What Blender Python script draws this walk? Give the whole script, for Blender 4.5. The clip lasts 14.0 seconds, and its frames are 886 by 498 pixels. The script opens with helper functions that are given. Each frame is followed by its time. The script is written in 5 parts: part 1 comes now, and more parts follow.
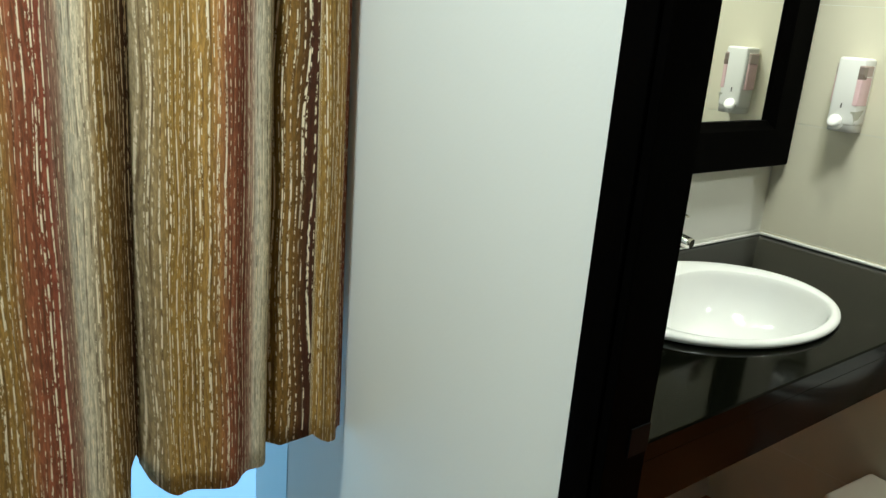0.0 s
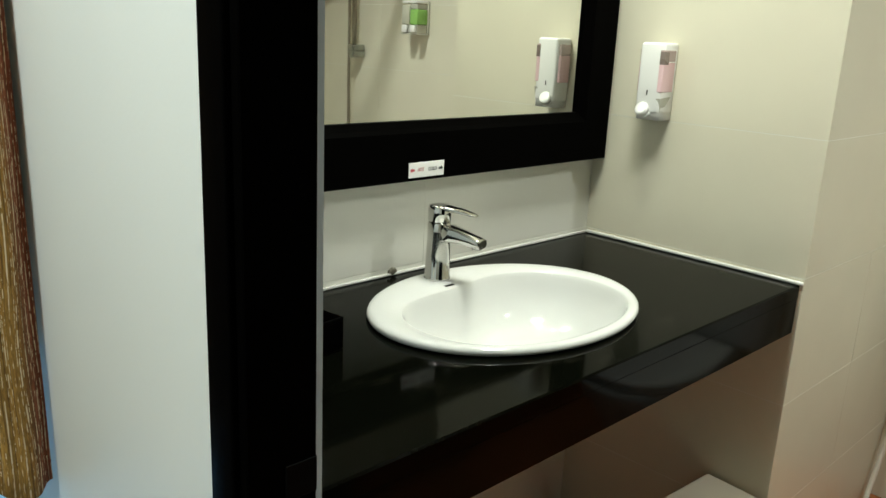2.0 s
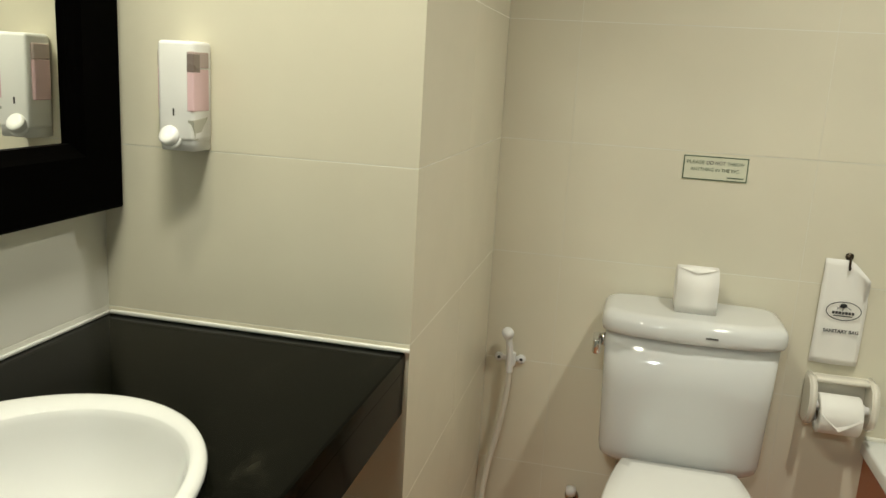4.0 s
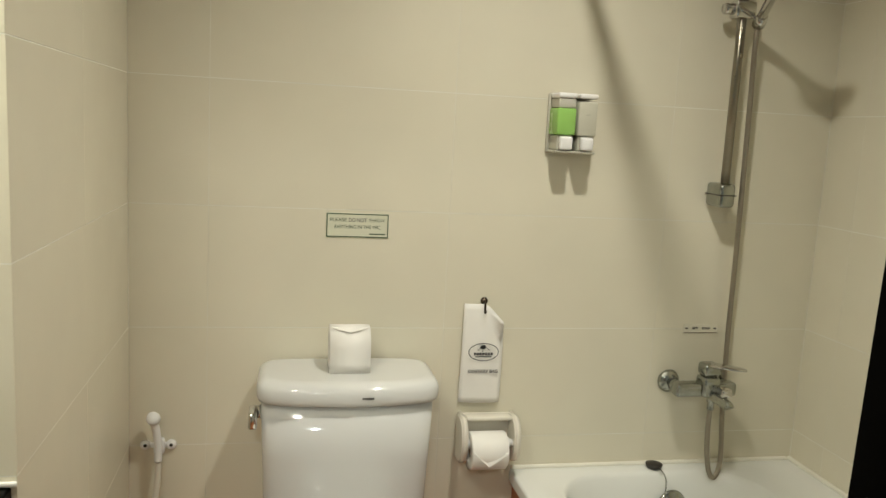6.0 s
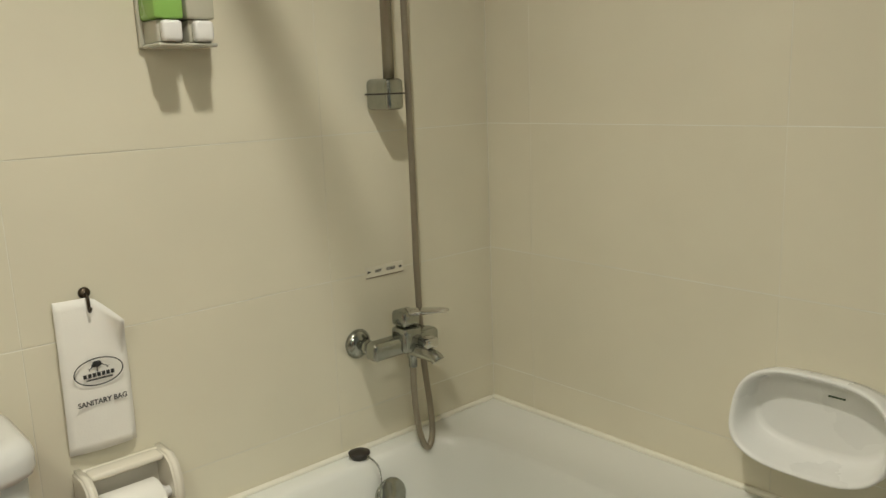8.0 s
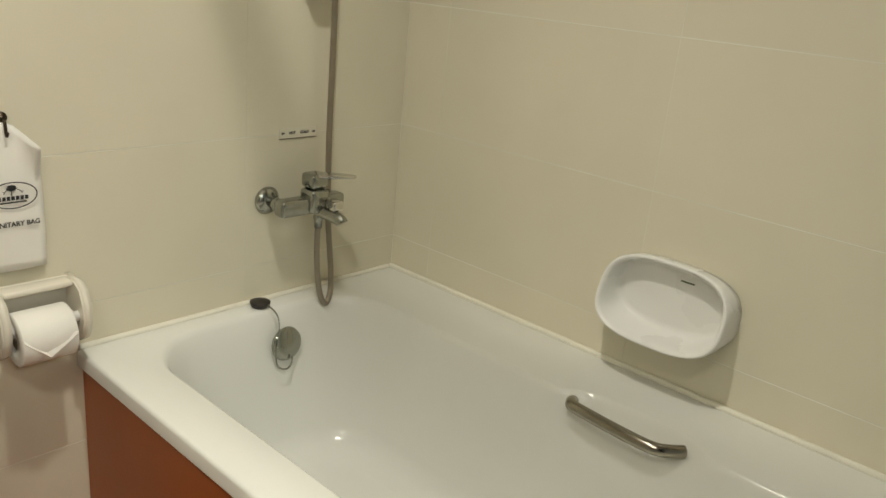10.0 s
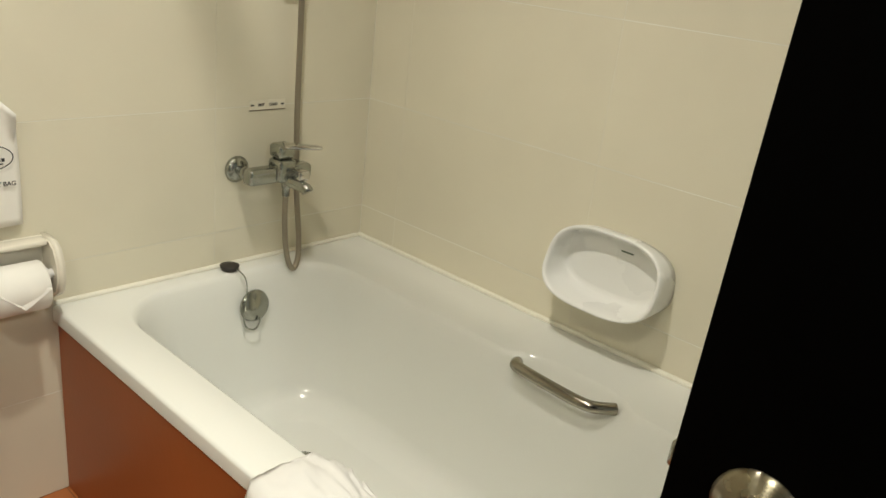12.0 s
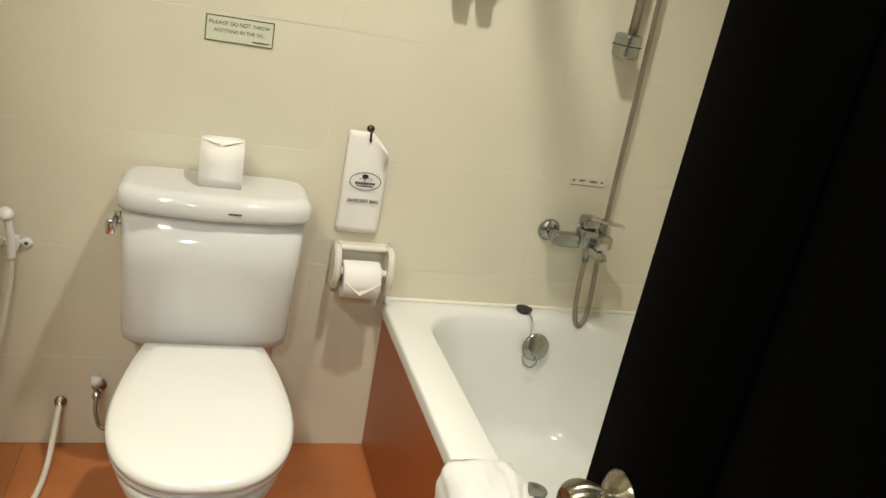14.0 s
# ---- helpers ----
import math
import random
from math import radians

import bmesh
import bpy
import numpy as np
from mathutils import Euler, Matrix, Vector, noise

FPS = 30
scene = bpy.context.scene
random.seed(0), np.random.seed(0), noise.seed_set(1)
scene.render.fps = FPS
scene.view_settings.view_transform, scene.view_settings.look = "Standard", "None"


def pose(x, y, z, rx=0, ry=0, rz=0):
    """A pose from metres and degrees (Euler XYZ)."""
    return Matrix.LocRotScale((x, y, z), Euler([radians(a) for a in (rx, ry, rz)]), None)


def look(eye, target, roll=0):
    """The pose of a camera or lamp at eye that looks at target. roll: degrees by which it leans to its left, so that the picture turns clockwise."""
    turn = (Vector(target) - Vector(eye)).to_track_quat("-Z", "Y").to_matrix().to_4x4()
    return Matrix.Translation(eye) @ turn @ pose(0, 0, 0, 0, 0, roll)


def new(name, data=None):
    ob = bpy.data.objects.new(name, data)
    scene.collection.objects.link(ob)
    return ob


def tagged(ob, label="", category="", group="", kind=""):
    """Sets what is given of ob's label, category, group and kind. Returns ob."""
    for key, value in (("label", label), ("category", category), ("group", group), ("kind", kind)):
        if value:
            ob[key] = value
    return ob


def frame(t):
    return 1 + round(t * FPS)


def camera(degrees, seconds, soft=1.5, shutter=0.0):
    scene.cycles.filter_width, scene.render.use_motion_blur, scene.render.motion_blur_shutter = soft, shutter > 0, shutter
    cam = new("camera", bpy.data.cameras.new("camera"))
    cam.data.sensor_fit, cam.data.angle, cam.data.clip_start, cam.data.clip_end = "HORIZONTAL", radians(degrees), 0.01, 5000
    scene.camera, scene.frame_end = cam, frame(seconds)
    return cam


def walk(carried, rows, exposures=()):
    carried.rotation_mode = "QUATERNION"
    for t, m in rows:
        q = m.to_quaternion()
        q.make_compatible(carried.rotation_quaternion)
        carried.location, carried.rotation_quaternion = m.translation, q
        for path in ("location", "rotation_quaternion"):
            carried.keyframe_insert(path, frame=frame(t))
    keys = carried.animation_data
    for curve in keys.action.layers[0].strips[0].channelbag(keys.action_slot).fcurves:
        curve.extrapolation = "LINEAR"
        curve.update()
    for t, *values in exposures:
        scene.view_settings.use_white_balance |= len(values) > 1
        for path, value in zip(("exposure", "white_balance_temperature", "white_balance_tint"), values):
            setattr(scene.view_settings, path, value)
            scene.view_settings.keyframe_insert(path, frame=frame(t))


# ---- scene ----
cam = camera(58.1, 14.0)
PATH = [
    (0, (-0.044, 0.005, 1.396), (1.163, 1.491, 0.819), 4.7),
    (0.5, (0.039, -0.064, 1.395), (1.329, 1.359, 0.838), 4.7),
    (1, (0.12, -0.111, 1.365), (1.436, 1.307, 0.859), 3.3),
    (1.5, (0.194, -0.125, 1.368), (1.499, 1.302, 0.86), 2.9),
    (2, (0.279, -0.084, 1.356), (1.632, 1.294, 0.835), 2.7),
    (2.5, (0.413, 0.028, 1.338), (1.944, 1.213, 0.837), 2.6),
    (3, (0.512, 0.117, 1.337), (2.195, 1.078, 0.842), 3.2),
    (3.5, (0.64, 0.185, 1.322), (2.448, 0.902, 0.858), 3.7),
    (4, (0.763, 0.229, 1.329), (2.67, 0.655, 0.902), 3.3),
    (4.2, (0.794, 0.239, 1.337), (2.729, 0.533, 0.929), 3.0),
    (6.3, (0.903, 0.195, 1.388), (2.817, -0.308, 1.1), 2.6),
    (6.5, (0.942, 0.189, 1.369), (2.833, -0.396, 1.082), 1.9),
    (7, (1.132, 0.161, 1.336), (2.902, -0.715, 1.022), -1.9),
    (7.5, (1.321, 0.122, 1.308), (2.931, -1.007, 0.943), -3.3),
    (8, (1.489, 0.077, 1.262), (2.961, -1.218, 0.866), -2.1),
    (8.5, (1.559, 0.08, 1.253), (2.839, -1.388, 0.798), -0.9),
    (9, (1.523, 0.131, 1.253), (2.704, -1.394, 0.726), 0.8),
    (9.2, (1.505, 0.169, 1.254), (2.684, -1.353, 0.71), 2.6),
    (11.3, (1.253, 0.158, 1.212), (2.508, -1.189, 0.440), 5.7),
    (11.5, (1.25, 0.147, 1.21), (2.481, -1.232, 0.448), 6.3),
    (12, (1.262, 0.176, 1.267), (2.494, -1.237, 0.569), 6.6),
    (12.5, (1.265, 0.207, 1.286), (2.616, -1.122, 0.649), 5.6),
    (13, (1.186, 0.22, 1.312), (2.717, -0.915, 0.705), 5.2),
    (13.5, (1.012, 0.151, 1.357), (2.698, -0.753, 0.773), 6.8),
    (14, (0.891, 0.077, 1.35), (2.687, -0.519, 0.703), 10.7),
]
EXPOSURES = [(0, -0.14, 5750, 2), (2, -0.10, 5850, 3), (2.5, -0.06, 6050, 4), (3, -0.19, 6250, 4), (4, -0.28, 6450, 6), (6.5, -0.22, 6480, 10), (7.5, -0.34, 6550, 9), (9, -0.36, 6600, 10), (11.5, -0.08, 6550, 11), (12.2, -0.05, 6550, 11), (13, -0.21, 6550, 11), (13.5, -0.11, 6500, 11), (14, 0.03, 6500, 11)]
walk(cam, [(t, look(eye, target, roll)) for t, eye, target, roll in PATH], EXPOSURES)

# ---- plan, metres ----
X_EAST, X_VANITY, X_WEST = 2.875, 2.03, 0.71      # toilet wall, wall at the counter's end, door wall (bathroom face)
X_HALL = 0.615                                     # door wall, hall face
Y_NORTH, Y_JOG, Y_SOUTH = 1.15, 0.56, -1.30        # mirror wall, pier face, bath wall
Z_CEIL = 2.30
Z_COUNTER = 0.855
DOOR_N, DOOR_S = 0.495, -0.250                     # clear opening between the jambs
Y_WINDOW = 1.19
JOINTS_Z = [0.0, 0.26, 0.565, 0.87, 1.175, 1.48, 1.785, 2.09, Z_CEIL]

# ---- light ----
world = bpy.data.worlds.new("world")
scene.world = world
world.use_nodes = True
world.node_tree.nodes["Background"].inputs[0].default_value = (0.5, 0.7, 1.0, 1)
world.node_tree.nodes["Background"].inputs[1].default_value = 0.02
WARM, WARMER = (1.0, 0.965, 0.845), (1.0, 0.955, 0.69)


def lamp(name, at, watts, radius, colour, spread=140):
    data = bpy.data.lights.new(name, "AREA")
    data.shape, data.size, data.energy, data.color = "DISK", radius * 2, watts, colour
    data.spread = radians(spread)
    ob = new(name, data)
    ob.location = at
    return ob


# two downlights placed from cast shadows; the third is an unseen fill, added
LAMPS = [(2.12, -0.35, Z_CEIL), (1.58, 0.92, Z_CEIL), (1.42, 0.655, Z_CEIL)]
for (lx, ly, lz), watts, bulb, tone, spread in zip(LAMPS, (12.9, 4.2, 11.2), (0.034, 0.045, 0.12), (WARM, WARMER, (1.0, 0.96, 0.81)), (140, 140, 132)):
    lamp("downlight_and_fill", (lx, ly, lz - 0.012), watts, bulb, tone, spread)
# unseen source, added to brighten the room outside
lamp("hall_fill", (-0.15, 0.50, Z_CEIL - 0.012), 26, 0.07, (0.95, 1.0, 0.94), 170)


# ---- materials ----
def material(name, colour, rough=0.5, metal=0.0, vary=0.06, scale=6.0, grain=0.0, grain_scale=200.0, coat=0.0, random_tone=0.0,
             emit=0.0, alpha=None, ior=1.45, rough_vary=0.08, gloss=0.5):
    m = bpy.data.materials.new(name)
    m.use_nodes = True
    nt = m.node_tree
    b = nt.nodes["Principled BSDF"]
    b.inputs["Roughness"].default_value = rough
    b.inputs["Metallic"].default_value = metal
    b.inputs["IOR"].default_value = ior
    b.inputs["Specular IOR Level"].default_value = gloss
    b.inputs["Coat Weight"].default_value = coat
    b.inputs["Coat Roughness"].default_value = 0.05
    co = nt.nodes.new("ShaderNodeTexCoord")
    geo = nt.nodes.new("ShaderNodeNewGeometry")
    big = nt.nodes.new("ShaderNodeTexNoise")
    big.inputs["Scale"].default_value = scale
    big.inputs["Detail"].default_value = 5
    nt.links.new(geo.outputs["Position"], big.inputs["Vector"])
    mix = nt.nodes.new("ShaderNodeMix")
    mix.data_type = "RGBA"
    mix.inputs["A"].default_value = (*[c * (1 - vary) for c in colour], 1)
    mix.inputs["B"].default_value = (*[min(1, c * (1 + vary)) for c in colour], 1)
    nt.links.new(big.outputs["Fac"], mix.inputs["Factor"])
    out = mix.outputs["Result"]
    if random_tone:
        info = nt.nodes.new("ShaderNodeObjectInfo")
        hsv = nt.nodes.new("ShaderNodeHueSaturation")
        rng = nt.nodes.new("ShaderNodeMapRange")
        rng.inputs["To Min"].default_value = 1 - random_tone
        rng.inputs["To Max"].default_value = 1 + random_tone
        nt.links.new(info.outputs["Random"], rng.inputs["Value"])
        nt.links.new(rng.outputs["Result"], hsv.inputs["Value"])
        nt.links.new(out, hsv.inputs["Color"])
        out = hsv.outputs["Color"]
    nt.links.new(out, b.inputs["Base Color"])
    fine = nt.nodes.new("ShaderNodeTexNoise")
    fine.inputs["Scale"].default_value = grain_scale
    fine.inputs["Detail"].default_value = 3
    nt.links.new(geo.outputs["Position"], fine.inputs["Vector"])
    if rough_vary:
        rr = nt.nodes.new("ShaderNodeMapRange")
        rr.inputs["To Min"].default_value = max(0.02, rough - rough_vary)
        rr.inputs["To Max"].default_value = min(1, rough + rough_vary)
        nt.links.new(big.outputs["Fac"], rr.inputs["Value"])
        nt.links.new(rr.outputs["Result"], b.inputs["Roughness"])
    if grain:
        bump = nt.nodes.new("ShaderNodeBump")
        bump.inputs["Strength"].default_value = grain
        bump.inputs["Distance"].default_value = 0.002
        nt.links.new(fine.outputs["Fac"], bump.inputs["Height"])
        nt.links.new(bump.outputs["Normal"], b.inputs["Normal"])
    if emit:
        b.inputs["Emission Color"].default_value = (*colour, 1)
        b.inputs["Emission Strength"].default_value = emit
    if alpha is not None:
        b.inputs["Transmission Weight"].default_value = alpha
    return m


M_TILE = material("cream_wall_tile", (0.71, 0.668, 0.535), 0.24, vary=0.065, scale=3.5, grain=0.06, grain_scale=60, random_tone=0.012, rough_vary=0.05)
M_TILE_PALE = material("off_white_wall_tile", (0.75, 0.735, 0.66), 0.24, vary=0.05, scale=3.5, grain=0.06, grain_scale=60, random_tone=0.01, rough_vary=0.05)
M_GROUT = material("pale_grout", (0.79, 0.75, 0.64), 0.9, vary=0.42, scale=3.2, grain=0.3)
M_PAINT = material("white_wall_paint", (0.74, 0.74, 0.68), 0.55, vary=0.03, scale=2.0, grain=0.1, grain_scale=150)
M_CEIL = material("white_ceiling_paint", (0.8, 0.79, 0.74), 0.8, vary=0.03)
M_FLOOR = material("terracotta_floor_tile", (0.40, 0.135, 0.040), 0.35, vary=0.22, scale=9, grain=0.15, grain_scale=90, random_tone=0.1)
M_FGROUT = material("brown_floor_grout", (0.20, 0.10, 0.05), 0.9, vary=0.2)
M_APRON = material("terracotta_bath_panel", (0.36, 0.105, 0.030), 0.4, vary=0.15, scale=4, grain=0.12, grain_scale=70)
M_HALLFLOOR = material("beige_hall_floor", (0.42, 0.34, 0.25), 0.45, vary=0.15)
M_BLACKWOOD = material("black_stained_wood", (0.0010, 0.0009, 0.0008), 0.45, vary=0.3, scale=12, grain=0.12, grain_scale=120, rough_vary=0.1, gloss=0.008)
M_STRIKE = material("blackened_metal", (0.003, 0.003, 0.003), 0.35, 0.0, vary=0.2, gloss=0.05)
M_GRANITE = material("black_granite", (0.0016, 0.0018, 0.0010), 0.07, vary=0.5, scale=90, rough_vary=0.04, gloss=0.05)
def add_smears(m, tone, size, lo, hi):
    """Dried wipe marks: a paler tone where a stretched noise peaks."""
    nt = m.node_tree
    b = nt.nodes["Principled BSDF"]
    base = b.inputs["Base Color"].links[0].from_socket
    geo = nt.nodes.new("ShaderNodeNewGeometry")
    mp = nt.nodes.new("ShaderNodeMapping")
    mp.inputs["Rotation"].default_value = (0, 0, 0.5)
    mp.inputs["Scale"].default_value = (size, size * 2.4, size)
    n = nt.nodes.new("ShaderNodeTexNoise")
    n.inputs["Scale"].default_value = 1
    n.inputs["Detail"].default_value = 6
    n.inputs["Roughness"].default_value = 0.6
    r = nt.nodes.new("ShaderNodeMapRange")
    r.inputs["From Min"].default_value, r.inputs["From Max"].default_value = lo, hi
    mix = nt.nodes.new("ShaderNodeMix")
    mix.data_type = "RGBA"
    mix.inputs["B"].default_value = (*tone, 1)
    nt.links.new(geo.outputs["Position"], mp.inputs["Vector"])
    nt.links.new(mp.outputs[0], n.inputs["Vector"])
    nt.links.new(n.outputs["Fac"], r.inputs["Value"])
    nt.links.new(r.outputs["Result"], mix.inputs["Factor"])
    nt.links.new(base, mix.inputs["A"])
    nt.links.new(mix.outputs["Result"], b.inputs["Base Color"])


add_smears(M_GRANITE, (0.014, 0.013, 0.009), 7.0, 0.60, 0.78)
M_PORCELAIN = material("white_porcelain", (0.635, 0.635, 0.615), 0.09, vary=0.015, scale=2, coat=0.4, rough_vary=0.03)
M_ENAMEL = material("white_bath_enamel", (0.755, 0.76, 0.72), 0.19, vary=0.02, scale=2, coat=0.0, rough_vary=0.04)
M_CERAMIC = material("ivory_ceramic", (0.76, 0.72, 0.62), 0.2, vary=0.03, scale=5, coat=0.3)
M_CHROME = material("polished_chrome", (0.62, 0.61, 0.58), 0.10, 1.0, vary=0.05, scale=15, rough_vary=0.03)
M_DULL = material("limescaled_chrome", (0.37, 0.38, 0.345), 0.17, 1.0, vary=0.25, scale=40, rough_vary=0.10)
M_GRIP = material("dull_grip_steel", (0.33, 0.305, 0.25), 0.20, 1.0, vary=0.06, scale=14)
M_SEAT = material("white_seat_plastic", (0.72, 0.71, 0.675), 0.22, vary=0.02, coat=0.2)
M_RAIL = material("dull_steel_tube", (0.30, 0.27, 0.215), 0.30, 1.0, vary=0.12, scale=30)
M_STEEL = material("brushed_steel", (0.56, 0.53, 0.46), 0.22, 1.0, vary=0.04, scale=12, rough_vary=0.03)
M_TURNED = material("turned_brushed_steel", (0.33, 0.30, 0.225), 0.27, 1.0, vary=0.03, scale=12, rough_vary=0.02)
_nt = M_TURNED.node_tree
_tan = _nt.nodes.new("ShaderNodeTangent")
_tan.direction_type, _tan.axis = "RADIAL", "Z"
_nt.nodes["Principled BSDF"].inputs["Anisotropic"].default_value = 0.95
_nt.nodes["Principled BSDF"].inputs["Anisotropic Rotation"].default_value = 0.25
_nt.links.new(_tan.outputs["Tangent"], _nt.nodes["Principled BSDF"].inputs["Tangent"])
M_HOSE = material("ribbed_grey_metal_hose", (0.34, 0.30, 0.24), 0.42, 0.8, vary=0.15, scale=40)
M_PLASTIC = material("white_plastic", (0.81, 0.80, 0.78), 0.32, vary=0.02)
M_DISH = material("bright_white_ceramic", (0.78, 0.78, 0.755), 0.28, vary=0.02)
M_PAPER = material("white_paper", (0.83, 0.81, 0.76), 0.9, vary=0.03, scale=20, grain=0.12, grain_scale=300)
M_TOWEL = material("white_towel_cotton", (0.70, 0.69, 0.67), 0.95, vary=0.05, scale=30, grain=0.25, grain_scale=700)
M_PINK = material("pink_liquid_soap", (0.76, 0.53, 0.56), 0.25, vary=0.05)
M_GREEN = material("green_liquid_soap", (0.29, 0.53, 0.13), 0.25, vary=0.08)
M_GREYPLASTIC = material("smoky_clear_plastic", (0.50, 0.485, 0.41), 0.2, vary=0.1)
M_DARK = material("dark_rubber", (0.03, 0.025, 0.02), 0.5, vary=0.2)
M_INK = material("black_ink", (0.03, 0.03, 0.03), 0.6, vary=0.1)
M_GREENINK = material("dark_green_ink", (0.05, 0.09, 0.04), 0.6, vary=0.1)
M_REDINK = material("red_ink", (0.45, 0.08, 0.10), 0.6, vary=0.1)
M_SIGN = material("pale_sign_plate", (0.66, 0.66, 0.52), 0.35, vary=0.03)
M_LABEL = material("cream_label_plastic", (0.74, 0.70, 0.58), 0.3, vary=0.03)
M_BROWNEDGE = material("brown_edge_strip", (0.16, 0.11, 0.06), 0.7, vary=0.3)
M_MOULD = material("brown_grey_mould", (0.16, 0.145, 0.11), 0.8, vary=0.4, scale=120, grain=0.3)
M_SILICONE = material("white_silicone", (0.82, 0.81, 0.76), 0.4, vary=0.04)
M_MIRROR = material("mirror_silver", (0.86, 0.87, 0.83), 0.01, 1.0, vary=0.0, rough_vary=0)
M_PLASTER = material("grey_plaster_edge", (0.62, 0.69, 0.74), 0.7, vary=0.15, scale=25)
M_GLASS = material("window_glass", (0.9, 0.95, 1.0), 0.02, vary=0, alpha=1.0, rough_vary=0)
M_SKY = material("pale_blue_daylight", (0.42, 0.72, 0.98), 0.9, vary=0.02, scale=1, emit=1.0)
M_LAMP = material("lamp_glow", (1.0, 0.9, 0.72), 0.5, vary=0.0, emit=3.0)


def curtain_material():
    m = bpy.data.materials.new("striped_curtain_fabric")
    m.use_nodes = True
    nt = m.node_tree
    b = nt.nodes["Principled BSDF"]
    b.inputs["Roughness"].default_value = 0.85
    b.inputs["Specular IOR Level"].default_value = 0.2
    uv = nt.nodes.new("ShaderNodeUVMap")
    sep = nt.nodes.new("ShaderNodeSeparateXYZ")
    nt.links.new(uv.outputs["UV"], sep.inputs[0])
    # broad bands across the cloth, 0.25 m to the repeat, with fold shade painted in
    mul = nt.nodes.new("ShaderNodeMath")
    mul.operation = "MULTIPLY"
    mul.inputs[1].default_value = 1 / 0.25
    nt.links.new(sep.outputs["X"], mul.inputs[0])
    frac = nt.nodes.new("ShaderNodeMath")
    frac.operation = "FRACT"
    nt.links.new(mul.outputs[0], frac.inputs[0])
    ramp = nt.nodes.new("ShaderNodeValToRGB")
    # the near-black stops at 0.885 and 0.925 paint the shade of a fold valley
    cols = [(0.0, (0.52, 0.36, 0.165)), (0.07, (0.42, 0.24, 0.055)), (0.27, (0.50, 0.275, 0.065)), (0.35, (0.36, 0.120, 0.050)), (0.46, (0.27, 0.070, 0.035)),
            (0.52, (0.62, 0.36, 0.24)), (0.56, (0.84, 0.72, 0.52)), (0.63, (0.76, 0.62, 0.40)), (0.70, (0.36, 0.20, 0.045)), (0.83, (0.26, 0.135, 0.028)), (0.885, (0.075, 0.025, 0.010)), (0.925, (0.075, 0.025, 0.010)), (0.95, (0.50, 0.37, 0.19)), (1.0, (0.52, 0.36, 0.165))]
    el = ramp.color_ramp.elements
    el[0].position, el[0].color = cols[0][0], (*cols[0][1], 1)
    el[1].position, el[1].color = cols[-1][0], (*cols[-1][1], 1)
    for p, c in cols[1:-1]:
        e = el.new(p)
        e.color = (*c, 1)
    nt.links.new(frac.outputs[0], ramp.inputs[0])

    def streak(sx, sy, lo, hi, detail=4):
        mp = nt.nodes.new("ShaderNodeMapping")
        mp.inputs["Scale"].default_value = (sx, sy, 1)
        nt.links.new(uv.outputs["UV"], mp.inputs["Vector"])
        n = nt.nodes.new("ShaderNodeTexNoise")
        n.inputs["Scale"].default_value = 1
        n.inputs["Detail"].default_value = detail
        n.inputs["Roughness"].default_value = 0.65
        nt.links.new(mp.outputs[0], n.inputs["Vector"])
        r = nt.nodes.new("ShaderNodeMapRange")
        r.inputs["From Min"].default_value = lo
        r.inputs["From Max"].default_value = hi
        nt.links.new(n.outputs["Fac"], r.inputs["Value"])
        return r.outputs["Result"]

    def calc(op, a, b):
        n = nt.nodes.new("ShaderNodeMath")
        n.operation = op
        n.use_clamp = op in ("MULTIPLY", "MAXIMUM")
        for i, v in enumerate((a, b)):
            if hasattr(v, "links"):
                nt.links.new(v, n.inputs[i])
            else:
                n.inputs[i].default_value = v
        return n.outputs[0]

    def threads(space, waver, lo, hi):
        # thin threads at an even spacing that waver along the cloth
        x = calc("DIVIDE", sep.outputs["X"], space)
        n = nt.nodes.new("ShaderNodeMath")
        n.operation = "MULTIPLY_ADD"
        nt.links.new(streak(18, 3.0, 0, 1, 1), n.inputs[0])
        n.inputs[1].default_value = waver
        nt.links.new(x, n.inputs[2])
        f = nt.nodes.new("ShaderNodeMath")
        f.operation = "PINGPONG"
        f.inputs[1].default_value = 0.5
        nt.links.new(n.outputs[0], f.inputs[0])
        r = nt.nodes.new("ShaderNodeMapRange")
        r.inputs["From Min"].default_value = lo
        r.inputs["From Max"].default_value = hi
        nt.links.new(f.outputs[0], r.inputs["Value"])
        return r.outputs["Result"]

    def mix(fac, a, b, mode="MIX"):
        n = nt.nodes.new("ShaderNodeMix")
        n.data_type, n.blend_type = "RGBA", mode
        for key, v in (("Factor", fac), ("A", a), ("B", b)):
            if hasattr(v, "links"):
                nt.links.new(v, n.inputs[key])
            else:
                n.inputs[key].default_value = v
        return n.outputs["Result"]

    tone = streak(55, 1.0, 0.30, 0.62)
    slub = streak(420, 60.0, 0.42, 0.60)
    few = streak(70, 1.5, 0.44, 0.52, 1)
    broken = calc("MULTIPLY", streak(170, 48.0, 0.45, 0.50), few)
    gold = calc("MAXIMUM", calc("MULTIPLY", threads(0.0095, 2.2, 0.38, 0.43), broken), calc("MULTIPLY", threads(0.0062, 3.1, 0.38, 0.45), streak(190, 70.0, 0.50, 0.55)))
    dark = calc("MULTIPLY", threads(0.0083, 3.0, 0.32, 0.46), streak(120, 10.0, 0.45, 0.55))
    cloth = mix(0.52, ramp.outputs[0], tone, "MULTIPLY")
    cloth = mix(0.38, cloth, slub, "MULTIPLY")
    cloth = mix(calc("MULTIPLY", dark, 0.65), cloth, (0.07, 0.032, 0.010, 1))
